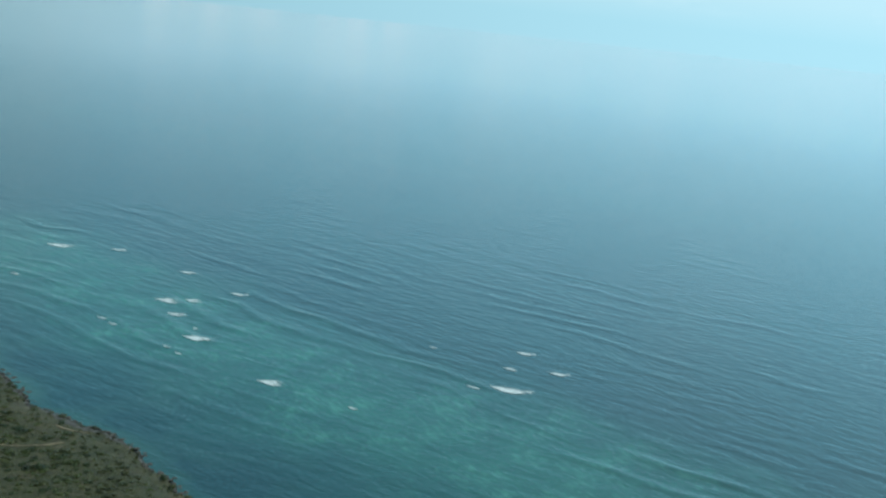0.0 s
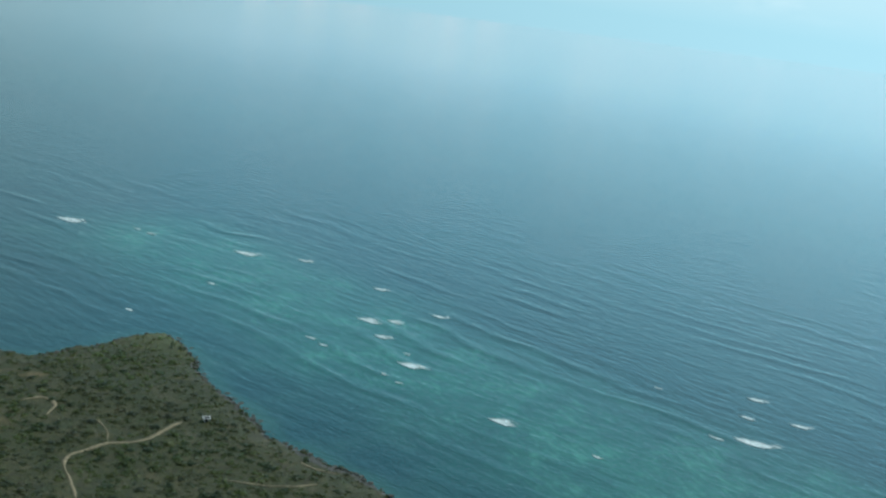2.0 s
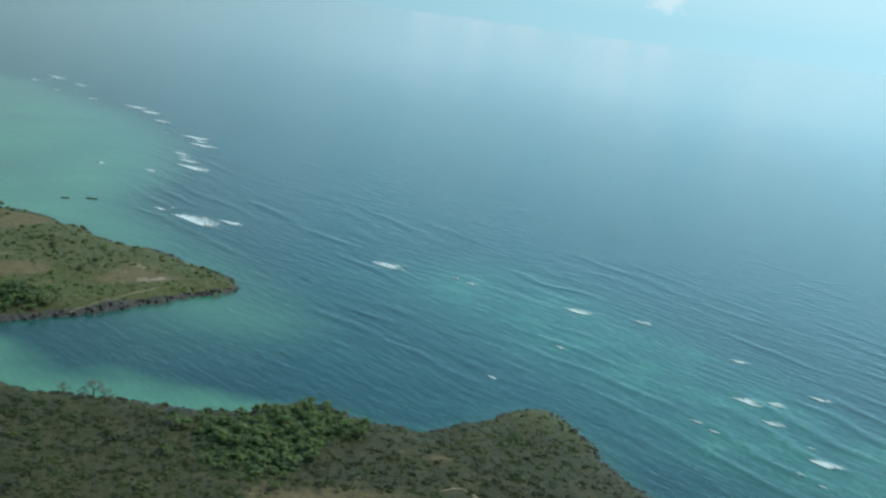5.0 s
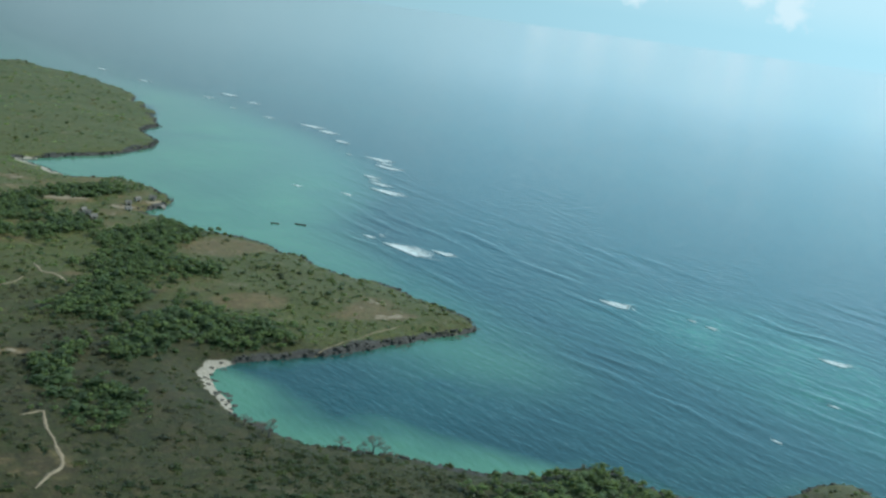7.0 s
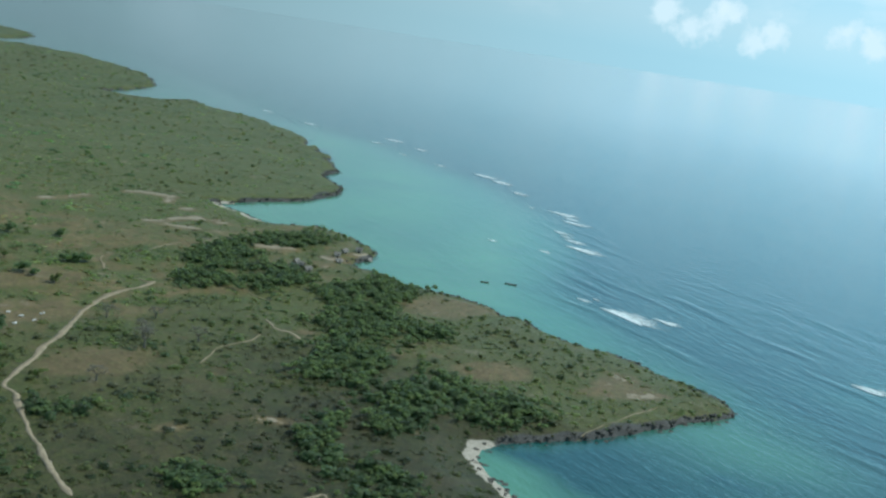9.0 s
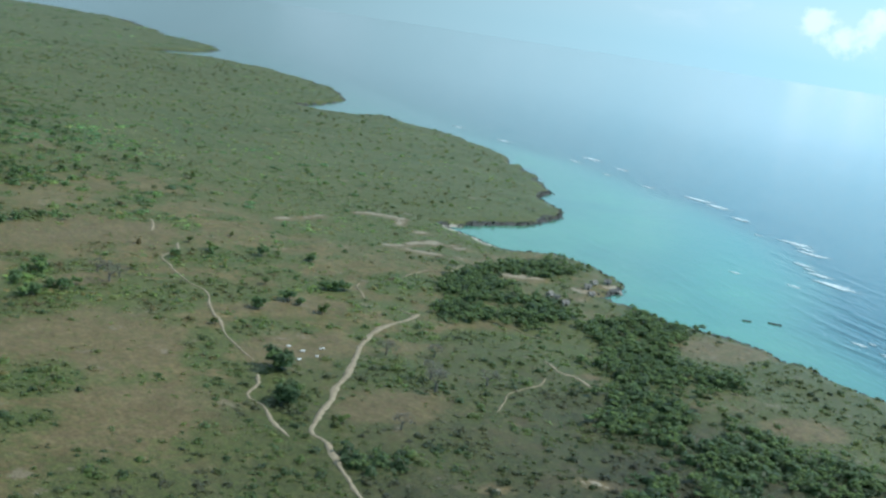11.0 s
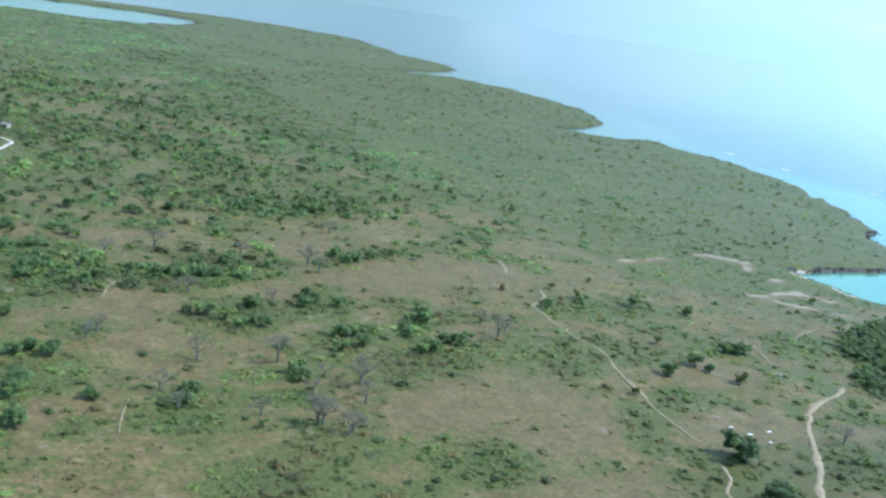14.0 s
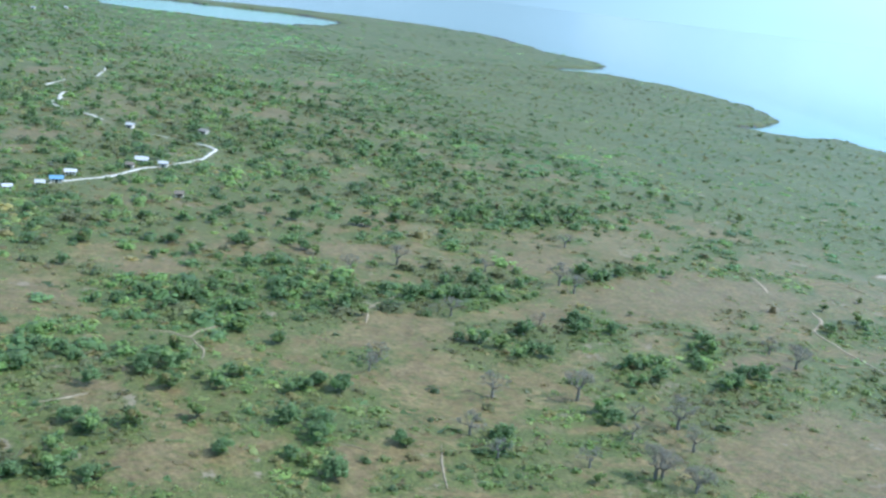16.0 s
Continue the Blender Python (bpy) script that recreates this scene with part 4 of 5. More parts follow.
# ---- trees ----
def tubes(paths, sides=5):
    """Tapered limbs: each path is rows of (place, radius)."""
    co, faces = [], []
    for path in paths:
        base = len(co)
        for i, (p, r) in enumerate(path):
            a, b = path[max(i - 1, 0)][0], path[min(i + 1, len(path) - 1)][0]
            way = (b - a).normalized()
            u = way.orthogonal().normalized()
            v = way.cross(u)
            co += [p + (u * math.cos(2 * math.pi * k / sides) + v * math.sin(2 * math.pi * k / sides)) * r for k in range(sides)]
        for i in range(len(path) - 1):
            for k in range(sides):
                m = (k + 1) % sides
                faces.append((base + i * sides + k, base + i * sides + m, base + (i + 1) * sides + m, base + (i + 1) * sides + k))
    return np.array([tuple(c) for c in co]), np.array(faces)


def grow(rnd, p, way, length, radius, depth, paths, spread, bend):
    """A limb and the limbs that it forks into."""
    path, n = [], (4 if depth > 1 else 2)
    q, w = p.copy(), way.copy()
    for i in range(n + 1):
        path.append((q.copy(), radius * (1 - 0.45 * i / n)))
        w = (w + Vector((rnd.uniform(-1, 1), rnd.uniform(-1, 1), rnd.uniform(-0.6, 0.9))) * bend).normalized()
        q += w * length / n
    paths.append(path)
    if depth == 0:
        return
    for k in range(rnd.choice((2, 3, 3))):
        a = rnd.uniform(0, 2 * math.pi)
        u = w.orthogonal().normalized()
        v = w.cross(u)
        go = (w + (u * math.cos(a) + v * math.sin(a)) * spread + Vector((0, 0, 0.12))).normalized()
        at = path[rnd.choice((n - 1, n, n))][0]
        grow(rnd, at.copy(), go, length * rnd.uniform(0.6, 0.8), radius * rnd.uniform(0.45, 0.6), depth - 1, paths, spread, bend)


def make_baobab(seed, tall):
    rnd = random.Random(seed)
    top = new("baobab_tree")
    trunk, limbs = [], []
    girth = tall * 0.062
    trunk.append([(Vector((0, 0, -0.4)), girth * 1.35), (Vector((0.05, 0, tall * 0.06)), girth * 1.05), (Vector((0.1, 0.1, tall * 0.2)), girth), (Vector((0.1, 0.05, tall * 0.36)), girth * 0.85), (Vector((0.1, 0.1, tall * 0.46)), girth * 0.45)])
    for k in range(6):
        a = 2 * math.pi * k / 6 + rnd.uniform(-0.4, 0.4)
        out = Vector((math.cos(a), math.sin(a), rnd.uniform(0.35, 1.3))).normalized()
        grow(rnd, Vector((0.1, 0.1, tall * rnd.uniform(0.33, 0.42))) + out * girth * 0.4, out, tall * 0.34, girth * 0.45, 3, limbs, 0.85, 0.2)
    co, f = tubes(trunk, 9)
    mesh_part("trunk", solid("trunk", co, f), BARK, top)
    co, f = tubes(limbs, 3)
    mesh_part("branchwork", solid("branchwork", co, f), BARK, top)
    r = np.random.RandomState(seed)
    tips = np.array([tuple(q[-1][0]) for q in limbs if q[-1][1] < girth * 0.05])
    tips = tips[r.choice(len(tips), min(170, len(tips)), False)]
    n = len(tips)
    q, f, k = leaf_cloud(r, tips - np.array([0, 0, 0.3]), np.full(n, tall * 0.13), np.full(n, tall * 0.11), np.tile([0.30, 0.28, 0.225], (n, 1)), np.full(n, 12), 0.13, 0.3, False)
    mesh_part("crown", solid("crown", q, f, {"leaf_colour": k}, False), LEAF, top, "thin haze of dry grey twigs")
    return tagged(top, "bare grey baobab tree with thick trunk in dry grass", "tree", "baobabs on the plain")


def make_tree(seed, tall, wide, leaves, weights, label, group, name="tree", gain=(1.1, 1.1, 1.1), m=11, up=2.2, flat=1.0):
    rnd, r = random.Random(seed), np.random.RandomState(seed)
    top = new(name)
    limbs = [[(Vector((0, 0, -0.4)), tall * 0.04), (Vector((0.1, 0, tall * 0.25)), tall * 0.03), (Vector((0.1, 0.15, tall * 0.6)), tall * 0.018)]]
    for k in range(3):
        a = 2 * math.pi * k / 3 + rnd.uniform(-0.5, 0.5)
        at = Vector((0.1, 0.1, tall * rnd.uniform(0.28, 0.45)))
        grow(rnd, at, Vector((math.cos(a), math.sin(a), 0.8)).normalized(), tall * 0.25, tall * 0.014, 1, limbs, 0.6, 0.15)
    co, f = tubes(limbs, 4)
    mesh_part("trunk", solid("trunk", co, f), BROWN_BARK, top)
    a, d = r.uniform(0, 2 * math.pi, m), wide * np.sqrt(r.uniform(0.0, 0.55, m))
    z = tall * r.uniform(0.22 + 0.3 * (1 - flat), 0.68, m)
    c = np.stack([d * np.cos(a), d * np.sin(a), z], -1)
    rad = wide * r.uniform(0.34, 0.62, m)
    q, f, k = leaf_cloud(r, c, rad, rad * r.uniform(0.7, 1.0, m) * flat, np.array(gain) * colours_for(r, m, weights), np.full(m, leaves), 0.2, up, True)
    mesh_part("crown", solid("crown", q, f, {"leaf_colour": k}, False), LEAF, top)
    return tagged(top, label, "tree", group)


def stand(thing, spots, seed, low=0.8, high=1.25):
    """Copies of some things at places of the plan, turned and sized by chance; the first ones serve themselves."""
    rnd = random.Random(seed)
    for k, (x, y) in enumerate(spots):
        s = rnd.uniform(low, high)
        m = pose(x, y, float(height(x, y)), 0, 0, rnd.uniform(0, 360)) @ Matrix.Scale(s, 4)
        if k < len(thing):
            thing[k].matrix_basis = m
        else:
            copy_thing(thing[k % len(thing)], m)


BAOBABS = [
    (-714, 185), (-697, 163), (-702, 206), (-686, 212), (-677, 201), (-676, 218), (-665, 211), (-670, 178), (-657, 189), (-650, 194), (-684, 161),
    (-691, 295), (-742, 163), (-747, 169), (-827, 233), (-826, 211), (-811, 264), (-777, 279), (-772, 216), (-755, 241), (-787, 281), (-828, 324),
    (-695, 303), (-550, 323), (-575, 329), (-564, 344), (-542, 315), (-535, 336), (-529, 280), (-658, 188), (-649, 192), (-704, 299), (-380, 302),
    (-372, 300), (-369, 299), (-348, 307), (-341, 308), (-339, 311), (-336, 313), (-335, 315),
]
baobabs = [make_baobab(7, 8.5), make_baobab(19, 7.2), make_baobab(23, 9.0)]
stand(baobabs, [p for p in BAOBABS if p[0] < -400], 3, 0.66, 0.98)
for k, (x, y) in enumerate(p for p in BAOBABS if p[0] > -400):
    copy_thing(baobabs[k % 3], pose(x, y, float(height(x, y)), 0, 0, 50 * k) @ Matrix.Scale(0.5 + 0.06 * (k % 3), 4))

lone = [make_tree(31 + k, 5.5 + k, 3.4 + 0.5 * k, 60, (2, 4, 2, 2, 1, 0), "round-crowned green tree standing in dry grass", "scattered trees") for k in range(3)]
LONE = [
    (-665, 484), (-621, 345), (-679, 400), (-661, 352), (-565, 268),
    (-542, 268), (-555, 264), (-631, 297), (-781, 143), (-768, 148), (-805, 171), (-849, 210), (-863, 189), (-884, 133), (-877, 163), (-698, 144),
    (-750, 107), (-750, 128), (-733, 81), (-732, 91), (-717, 132), (-738, 138), (-701, 118), (-782, 187), (-750, 281), (-724, 285), (-897, 282),
    (-883, 254), (-818, 192), (-840, 186), (-814, 203), (-751, 227), (-732, 106), (-712, 75), (-723, 65), (-663, 174),
]
MIDDLING = [
    (-638, 325), (-639, 344), (-633, 344), (-643, 370), (-640, 373), (-639, 378), (-678, 398), (-784, 144), (-769, 149), (-753, 109), (-713, 103),
    (-710, 127), (-700, 144), (-889, 135), (-871, 191), (-870, 188), (-914, 206), (-877, 164), (-855, 209), (-914, 169), (-933, 128), (-884, 252),
    (-880, 255), (-884, 273), (-898, 229), (-741, 79), (-765, 106), (-737, 139), (-739, 144), (-733, 148),
]
spread = np.random.RandomState(77)
sx, sy = spread.uniform(-1150, -690, 900), spread.uniform(40, 480, 900)
fine_spots = (spread.uniform(0, 1, 900) < 0.05 + 0.2 * smooth(-sx, 800, 950)) & (blobs(sx, sy, FIELDS) < 0.2) & (road_gap(sx, sy) > 4) & (shore(sx, sy) > 10) & (sy > front_edge(sx) + 8)
LONE += sorted(zip(sx[fine_spots], sy[fine_spots]), key=lambda p: -p[0])[:34]
wx, wy = scatter(spread, -900, -560, 40, 420, 8.0)
wooded = (blobs(wx, wy, CLUMPS_WEST + CLUMPS_EAST) > spread.uniform(0.35, 1.6, len(wx))) & (road_gap(wx, wy) > 2.5) & (wy > front_edge(wx) - 15)
stand(lone, LONE, 4, 0.55, 1.1)

big = [make_tree(51, 9.0, 6.6, 110, (1, 0, 0, 7, 0, 0), "large dark green tree with dense crown in field", "scattered trees", gain=(1.0, 1.03, 1.2), m=20)]
stand(big, [(-586, 284), (-563, 266)], 6, 0.85, 0.95)
middling = [make_tree(57 + k, 6.0, 4.2, 70, (1, 0, 0, 7, 0, 0), "dull green round-crowned tree standing in field", "scattered trees", gain=(1.35, 1.4, 1.5), up=3.2, m=14) for k in range(2)]
stand(middling, MIDDLING, 12, 0.7, 1.0)
village = [make_tree(91 + k, 6.5, 4.2, 26, (1, 0, 0, 7, 0, 0), "round dark green shade tree beside village road", "village trees", gain=(1.6, 1.58, 1.75), up=3.4, m=13) for k in range(3)]
vx, vy = scatter(spread, -1330, -870, 90, 470, 25.0)
kept = (blobs(vx, vy, FIELDS, 0.3, 0.2) < 0.3) & (road_gap(vx, vy) > 3.5) & (vy < 440 - 0.35 * (vx + 760)) & (vy > 60 - 0.25 * (vx + 900))
shade = sorted(zip(vx[kept], vy[kept]), key=lambda p: -p[0])
stand(village, shade[:62], 14, 0.6, 1.05)

grove = [make_tree(61 + k, 5.6 + 0.6 * k, 4.4, 18, (5, 1, 0, 5, 0, 0), "dark green evergreen tree in coastal grove", "grove trees", gain=(1.5, 1.44, 1.7), up=4.0, flat=0.6) for k in range(4)]
gx, gy = scatter(spread, -690, -200, 205, 545, 4.2)
ok = (blobs(gx, gy, GROVES, 0.8, 0.9) > 0.5 * spread.uniform(0.4, 1.5, len(gx))) & (shore(gx, gy) > 4) & (road_gap(gx, gy) > 1.5) & (blobs(gx, gy, [(x, y, a + 4, b + 4, w) for x, y, a, b, w in CLEARINGS] + [(x + 4, y - 3, a + 3.5, b + 4.5, w) for x, y, a, b, w in SPOTS], 0.35, 0.1) < 0.3)
spots = list(zip(gx[ok], gy[ok]))
random.Random(8).shuffle(spots)
spots.sort(key=lambda p: p[1])
stand(grove, spots[:95], 5, 0.4, 0.72)


def make_canopy(name, like, spots, low, high, label, seed):
    """Crowns too close together or too far off to be told apart."""
    rnd = random.Random(seed)
    got, count = [], 0
    for k, (x, y) in enumerate(spots):
        m = pose(x, y, float(height(x, y)), 0, 0, rnd.uniform(0, 360)) @ Matrix.Scale(rnd.uniform(low, high), 4)
        for o in like[k % len(like)].children:
            if not o.name.startswith("crown"):
                continue
            me = o.data
            co, f = np.empty(3 * len(me.vertices)), np.empty(len(me.loops), int)
            me.vertices.foreach_get("co", co)
            me.loops.foreach_get("vertex_index", f)
            a = np.array(m)
            co = co.reshape(-1, 3) @ a[:3, :3].T + a[:3, 3]
            col = np.zeros(4 * len(co))
            me.attributes["leaf_colour"].data.foreach_get("color", col)
            got.append((co, f.reshape(-1, 4) + count, col.reshape(-1, 4)))
            count += len(co)
    co, f, col = (np.concatenate(q) for q in zip(*got))
    ob = mesh_part(name, solid(name, co, f, {"leaf_colour": col}, False), LEAF)
    tagged(ob, label, "trees", kind="stuff")


make_canopy("grove_canopy", grove, spots[95:], 0.4, 0.72, "dense dark green canopy of coastal grove", 9)
make_canopy("tree_cover", village, list(zip(wx[wooded], wy[wooded]))[:130] + shade[62:], 0.5, 0.95, "round green crowns scattered through thickets and village", 15)


# ---- shore rocks ----
def make_rocks():
    r = np.random.RandomState(9)
    x, y = scatter(r, -760, -60, 230, 760, 1.5)
    d = shore(x, y)
    ok = (d > -2.2) & (d < 2.6) & (r.uniform(0, 1, len(x)) < 0.6) & ((beach(x, y) < 0.55) | (r.uniform(0, 1, len(x)) < 0.4))
    x, y, d = x[ok], y[ok], d[ok]
    n = len(x)
    s = r.uniform(0.35, 1.0, n) * (1 + 0.4 * smooth(-d, 0, 2))
    ring = np.array([(math.cos(a), math.sin(a)) for a in np.arange(0, 2 * math.pi, math.pi / 3)])
    shape = np.vstack([np.c_[ring, np.full(6, -0.6)], np.c_[ring * 0.85, np.full(6, 0.25)], [[0, 0, 0.55]]])
    co = shape[None] * s[:, None, None] * r.uniform(0.7, 1.3, (n, 13, 3)) * np.array([1.3, 1.0, 0.8])
    turn = r.uniform(0, 2 * math.pi, n)
    c, q = np.cos(turn)[:, None], np.sin(turn)[:, None]
    co = np.stack([co[..., 0] * c - co[..., 1] * q, co[..., 0] * q + co[..., 1] * c, co[..., 2]], -1)
    co += np.stack([x, y, np.maximum(height(x, y, d), -0.3)], -1)[:, None]
    tri = []
    for k in range(6):
        m = (k + 1) % 6
        tri += [(k, m, 6 + m), (k, 6 + m, 6 + k), (6 + k, 6 + m, 12)]
    f = np.array(tri)[None] + 13 * np.arange(n)[:, None, None]
    ob = mesh_part("shore_rocks", solid("shore_rocks", co.reshape(-1, 3), f.reshape(-1, 3), None, False), ROCK)
    tagged(ob, "dark pitted coral rocks along the waterline", "rocks", kind="stuff")


make_rocks()


# ---- breaking waves ----
BREAKERS_SOUTH = [
    (-316, 544, 13), (-279, 546, 6), (-269, 541, 8), (-213, 531, 16), (-180, 536, 9), (-209, 471, 6), (-227, 416, 5), (-132, 506, 9), (-116, 458, 9),
    (-98, 477, 9), (-118, 435, 9), (-146, 419, 6), (-139, 413, 5), (-128, 454, 13), (-108, 391, 4), (-103, 419, 4), (-101, 385, 4), (-59, 363, 11),
    (-101, 405, 13), (-461, 569, 6), (24, 384, 7), (37, 384, 17), (40, 411, 8), (47, 434, 9), (5, 429, 4), (-22, 347, 5), (61, 411, 9),
]
BREAKERS_NORTH = [
    (-688, 884, 24), (-664, 870, 22), (-631, 837, 17), (-598, 790, 6), (-575, 792, 23), (-554, 766, 22), (-562, 780, 14), (-545, 721, 13), (-529, 702, 16),
    (-537, 712, 10), (-515, 681, 25), (-527, 651, 9), (-561, 644, 7), (-466, 561, 8), (-440, 550, 32), (-421, 561, 14), (-319, 541, 16),
    (-836, 937, 12), (-840, 977, 21), (-782, 902, 9), (-794, 955, 15), (-735, 888, 11), (-936, 961, 16), (-1010, 985, 14),
]


def make_breaker(x, y, length, seed, body=1.0, trail=0.4, lean=0.25):
    """Broken water: a ragged lip along the crest, with torn foam trailing behind it."""
    r = np.random.RandomState(seed)
    turn = -math.atan(0.3 + 0.26 * min(max((900 - y) / 500, 0), 1) ** 1.5)
    curve = 0.12 * length * r.uniform(-0.6, 1)

    def afloat(co, lift):
        wx = x + co[..., 0] * math.cos(turn) - co[..., 1] * math.sin(turn)
        wy = y + co[..., 0] * math.sin(turn) + co[..., 1] * math.cos(turn)
        co[..., 2] += swell(wx, wy) + lift
        return co

    n, m = max(9, int(length * 2.2)), 5
    s = np.linspace(-1, 1, n)
    wide = body * (0.45 + 0.045 * length) * np.sqrt(np.clip(1 - np.abs(s) ** 1.5, 0.01, 1)) * r.uniform(0.5, 1.3, n)
    co = np.zeros((n, m, 3))
    for j, f in enumerate(np.linspace(-1, 1, m)):
        co[:, j, 0] = s * length / 2 + r.normal(0, 0.08, n)
        co[:, j, 1] = curve * s**2 + f * wide * np.where(f > 0, 1.8, 0.7)
        co[:, j, 2] = 0.16 * (1 - f * f)
    k = np.arange(n * m).reshape(n, m)
    quads = np.stack([k[:-1, :-1], k[1:, :-1], k[1:, 1:], k[:-1, 1:]], -1).reshape(-1, 4)
    ob = mesh_part("breaking_wave", solid("breaking_wave", afloat(co, 0.12).reshape(-1, 3), quads), FOAM)
    n, m = 14, 9
    u, v = np.meshgrid(np.linspace(-1, 1, n), np.linspace(0, 1, m), indexing="ij")
    deep = trail * length * (0.75 + 0.25 * np.cos(2.5 * u + r.uniform(-1, 1)))
    co = np.stack([(u * (0.5 + 0.12 * v) + lean * v) * length, curve * u**2 + v * deep, 0 * u], -1)
    thin = 1.15 * (1 - v) ** 1.0 * np.clip(1.25 * (1 - np.abs(u) ** 2.5), 0, 1) * (1 - smooth(v, 0.85, 1))
    k = np.arange(n * m).reshape(n, m)
    quads = np.stack([k[:-1, :-1], k[1:, :-1], k[1:, 1:], k[:-1, 1:]], -1).reshape(-1, 4)
    lace = np.repeat(thin.reshape(-1, 1), 4, 1)
    mesh_part("foam_trail", solid("foam_trail", afloat(co, 0.1).reshape(-1, 3), quads, {"lace": lace}), LACE, ob, "thin white foam lace")
    ob.matrix_basis = pose(x, y, 0.0, 0, 0, math.degrees(turn))
    tagged(ob, "white foam crest of wave breaking on reef", "wave", "breakers along the reef")


for k, (x, y, w) in enumerate(BREAKERS_SOUTH):
    make_breaker(x, y, 0.8 * w, 300 + k, 0.66, 0.8 if w > 8 else 0.5, 0.45)
for k, (x, y, w) in enumerate(BREAKERS_NORTH):
    make_breaker(x, y, 0.95 * w, 330 + k, 0.62, 0.62, 0.35)


# ---- houses, boats and sheets ----
def box(cx, cy, cz, sx, sy, sz):
    bm = bmesh.new()
    bmesh.ops.create_cube(bm, size=1, matrix=Matrix.Translation((cx, cy, cz)) @ Matrix.Diagonal((sx, sy, sz, 1)))
    return bm


def part(name, bm, material, parent, label=""):
    me = bpy.data.meshes.new(name)
    bm.to_mesh(me)
    bm.free()
    return mesh_part(name, me, material, parent, label)


def make_house(x, y, turn, w, d, h, roof, roof_label, label, steep=0.55):
    top = new("house")
    walls = bmesh.new()
    for cx, cy, sx, sy in ((0, -d / 2, w, 0.2), (0, d / 2, w, 0.2), (-w / 2 + 0.1, 0, 0.2, d - 0.2), (w / 2 - 0.1, 0, 0.2, d - 0.2)):
        bmesh.ops.create_cube(walls, size=1, matrix=Matrix.Translation((cx, cy, h / 2 - 0.2)) @ Matrix.Diagonal((sx, sy, h + 0.4, 1)))
    for e in (-1, 1):
        g = [walls.verts.new(p) for p in ((e * (w / 2 - 0.1), -d / 2, h), (e * (w / 2 - 0.1), d / 2, h), (e * (w / 2 - 0.1), 0, h + steep * d / 2))]
        walls.faces.new(g)
    part("wall", walls, PLASTER, top)
    bm = bmesh.new()
    o, t = 0.6, 0.16
    for e in (-1, 1):
        ys, zs = e * (d / 2 + o), h - steep * o
        ridge = h + steep * d / 2
        c = [(-w / 2 - o, ys, zs), (w / 2 + o, ys, zs), (w / 2 + o, 0, ridge), (-w / 2 - o, 0, ridge)]
        v = [bm.verts.new(p) for p in c] + [bm.verts.new((p[0], p[1], p[2] + t)) for p in c]
        for f in ((0, 1, 2, 3), (7, 6, 5, 4), (0, 4, 5, 1), (1, 5, 6, 2), (2, 6, 7, 3), (3, 7, 4, 0)):
            bm.faces.new([v[i] for i in f])
    bmesh.ops.recalc_face_normals(bm, faces=bm.faces)
    part("roof", bm, roof, top, roof_label)
    part("door", box(0, -d / 2 - 0.11, 0.95, 0.9, 0.06, 1.95), DARK, top)
    for e in (-1, 1):
        part("window", box(e * w * 0.3, -d / 2 - 0.11, 1.4, 0.8, 0.06, 0.8), DARK, top)
    top.matrix_basis = pose(x, y, float(height(x, y)), 0, 0, turn)
    return tagged(top, label, "house", "village houses")


for x, y, turn, w, d, roof, what in (
    (-1015, 209, 60, 8.5, 6.5, IRON, "pale iron roof"),
    (-1005, 216, 60, 5.5, 4, IRON, "pale iron roof"),
    (-994, 166, 75, 7, 4.5, IRON, "pale iron roof"),
    (-980, 155, 75, 7.5, 5, BLUE, "blue sheet roof"),
    (-1005, 199, 50, 5, 4, THATCH, "grey thatched roof"),
    (-1095, 281, 30, 7, 5, OLD_THATCH, "bleached thatched roof"),
    (-974, 146, 70, 5, 4, IRON, "pale iron roof"),
    (-1112, 242, 40, 6, 4.5, IRON, "pale iron roof"),
    (-970, 131, 80, 5, 4, IRON, "pale iron roof"),
    (-1957, 450, 30, 7, 5, IRON, "pale iron roof"),
    (-2008, 510, 30, 7, 5, IRON, "pale iron roof"),
    (-946, 198, 60, 5, 4, THATCH, "grey thatched roof"),
):
    make_house(x, y, turn, 0.66 * w, 0.66 * d, 2.1, roof, what, "limewashed village house with " + what)
for x, y, turn, w, d in ((-582, 466, 20, 2.9, 2.5), (-575, 462, 57, 3.2, 2.7), (-587, 468, 94, 3.5, 2.5), (-584, 501, 41, 2.9, 2.7), (-586, 511, 78, 3.2, 2.5), (-583, 521, 25, 3.5, 2.7), (-577, 492, 62, 2.9, 2.5), (-575, 519, 99, 3.2, 2.7)):
    make_house(x, y, turn, 0.8 * w, 0.8 * d, 1.6, OLD_THATCH, "bleached grey thatched roof", "small limewashed hut with thatch near shore", 0.9)
make_house(-155, 314, 30, 1.5, 1.2, 1.3, IRON, "pale iron roof", "tiny pale hut above the rocky headland", 0.3)


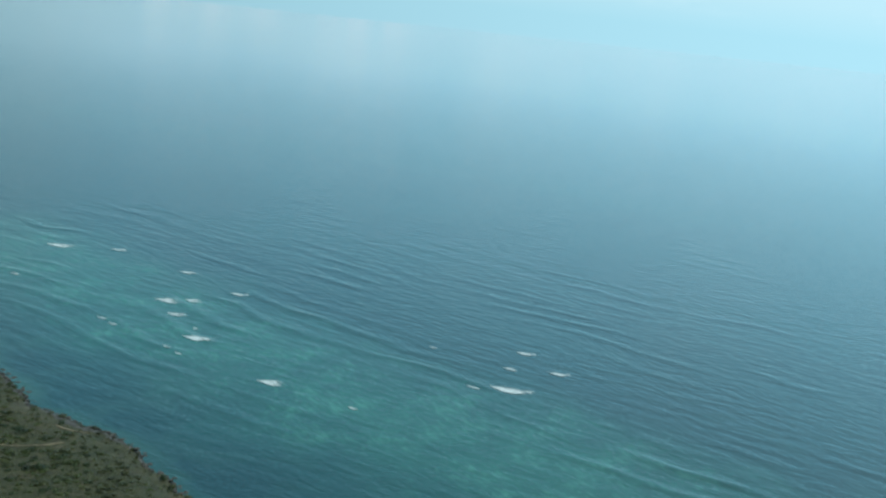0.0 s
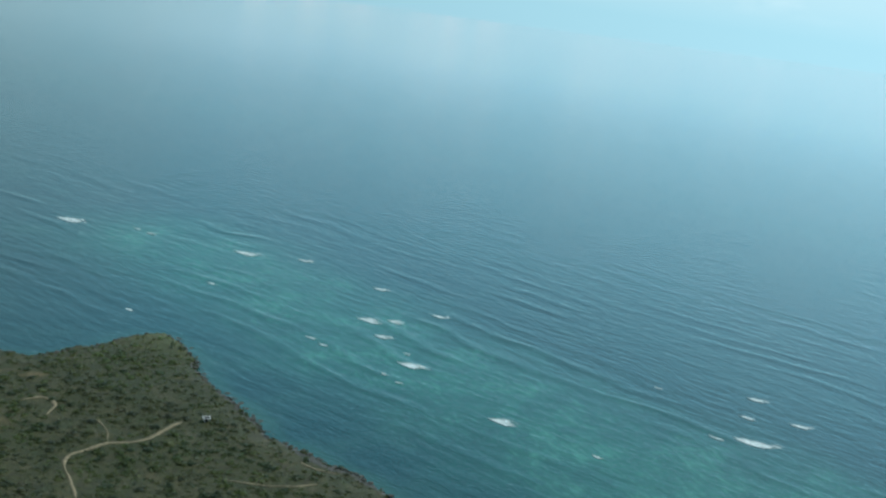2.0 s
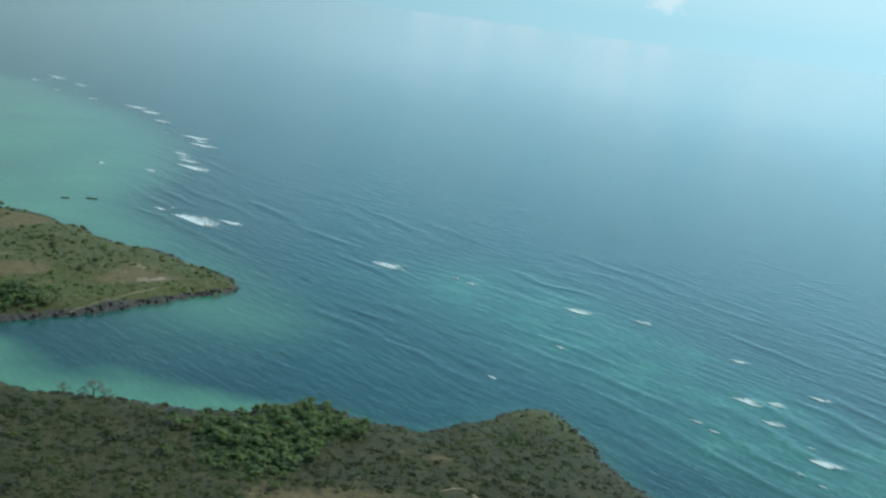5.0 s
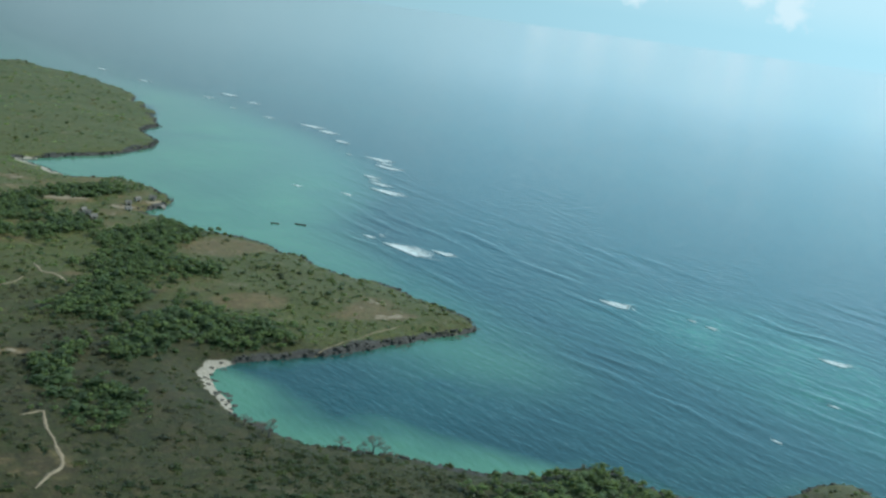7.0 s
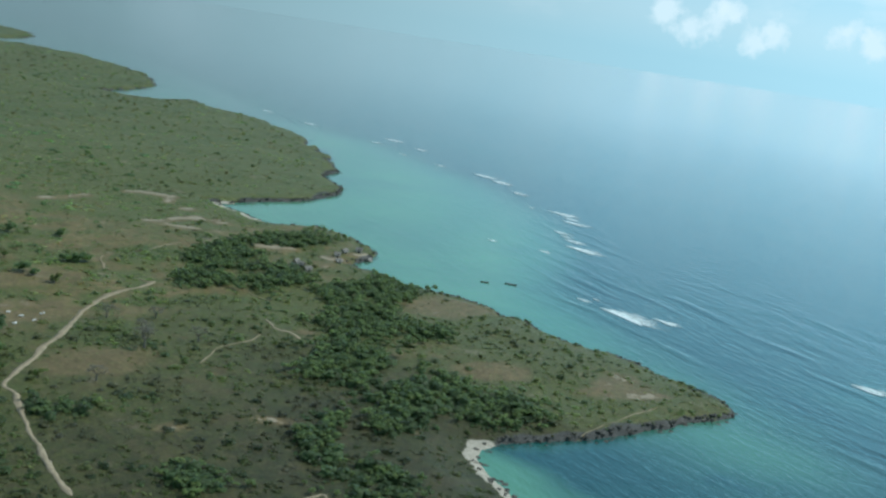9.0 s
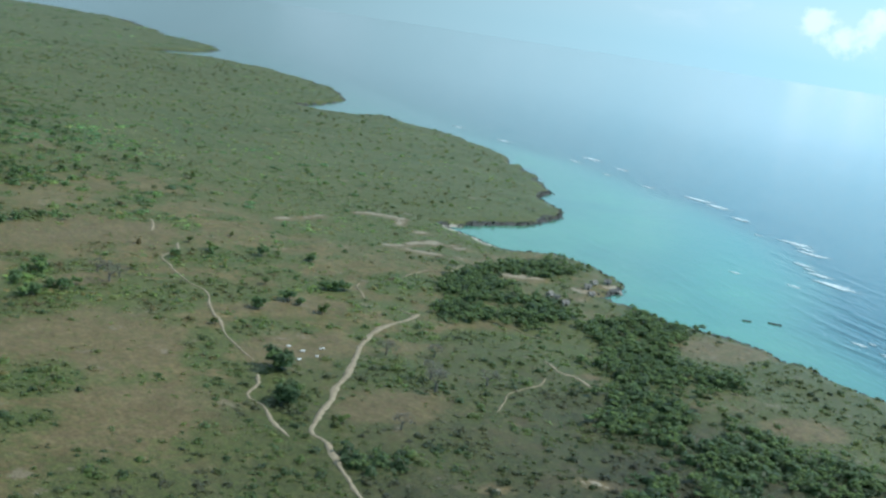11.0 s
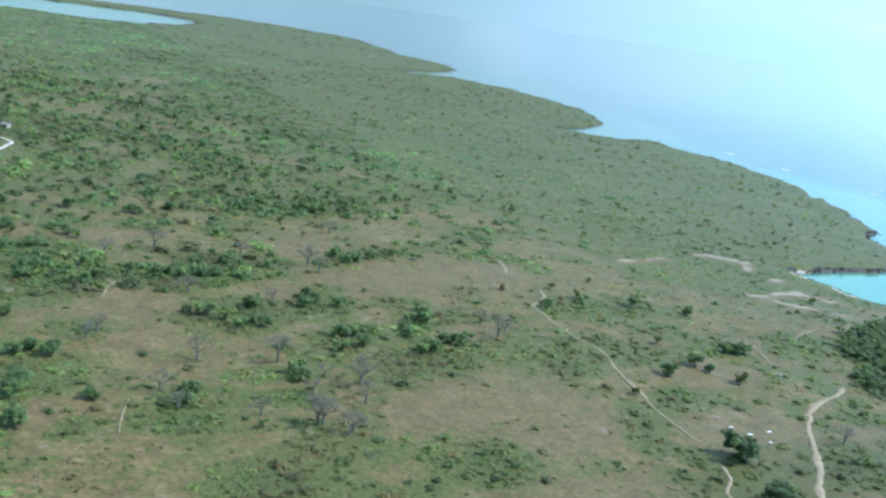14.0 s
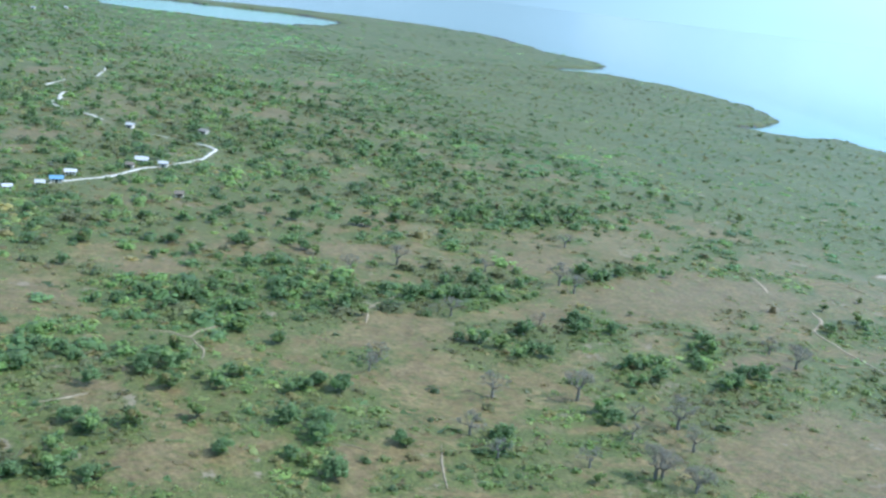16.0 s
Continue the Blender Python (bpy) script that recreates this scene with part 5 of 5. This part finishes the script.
def make_boat(x, y, turn, length):
    top = new("boat")
    n, m = 11, 7
    co = np.zeros((n, m, 3))
    for i, s in enumerate(np.linspace(-1, 1, n)):
        w = 0.115 * length * (1 - abs(s) ** 2.6)
        sheer = 0.28 + 0.25 * s * s
        for j, a in enumerate(np.linspace(-1, 1, m)):
            co[i, j] = (s * length / 2, w * math.sin(a * math.pi / 2), sheer - (sheer + 0.2) * (1 - abs(a) ** 2.2))
    k = np.arange(n * m).reshape(n, m)
    quads = np.stack([k[:-1, :-1], k[1:, :-1], k[1:, 1:], k[:-1, 1:]], -1).reshape(-1, 4)
    hull = mesh_part("hull", solid("hull", co.reshape(-1, 3), quads), HULL, top)
    thick = hull.modifiers.new("thickness", "SOLIDIFY")
    thick.thickness = 0.06
    for s in (-0.3, 0.05, 0.4):
        part("thwart", box(s * length / 2, 0, 0.2, 0.25, 0.2 * length * (1 - abs(s) ** 2.6), 0.05), HULL, top)
    top.matrix_basis = pose(x, y, 0.1, 0, 0, turn)
    tagged(top, "dark wooden fishing boat moored in turquoise shallows", "boat", "moored boats")


make_boat(-515, 542, 34, 4.6)
make_boat(-504, 552, 22, 6.6)


def make_sheeting(x, y, turn, w, d, seed):
    r = np.random.RandomState(seed)
    n, m = 7, 5
    co = np.zeros((n, m, 3))
    for i in range(n):
        for j in range(m):
            co[i, j] = ((i / (n - 1) - 0.5) * w + r.uniform(-0.1, 0.1), (j / (m - 1) - 0.5) * d + r.uniform(-0.1, 0.1), 0.3 + r.uniform(0, 0.22))
    k = np.arange(n * m).reshape(n, m)
    quads = np.stack([k[:-1, :-1], k[1:, :-1], k[1:, 1:], k[:-1, 1:]], -1).reshape(-1, 4)
    ob = mesh_part("tarpaulin", solid("tarpaulin", co.reshape(-1, 3), quads), CLOTH)
    ob.modifiers.new("thickness", "SOLIDIFY").thickness = 0.25
    ob.matrix_basis = pose(x, y, float(height(x, y)), 0, 0, turn)
    tagged(ob, "crumpled white sheeting spread on bare soil", "tarpaulin", "sheets on the field")


for k, (x, y) in enumerate(((-600, 304), (-594, 305), (-592, 313), (-587, 305), (-588, 297))):
    make_sheeting(x, y, 55 + 11 * k, 1.5 + 0.25 * (k % 3), 0.7, 500 + k)
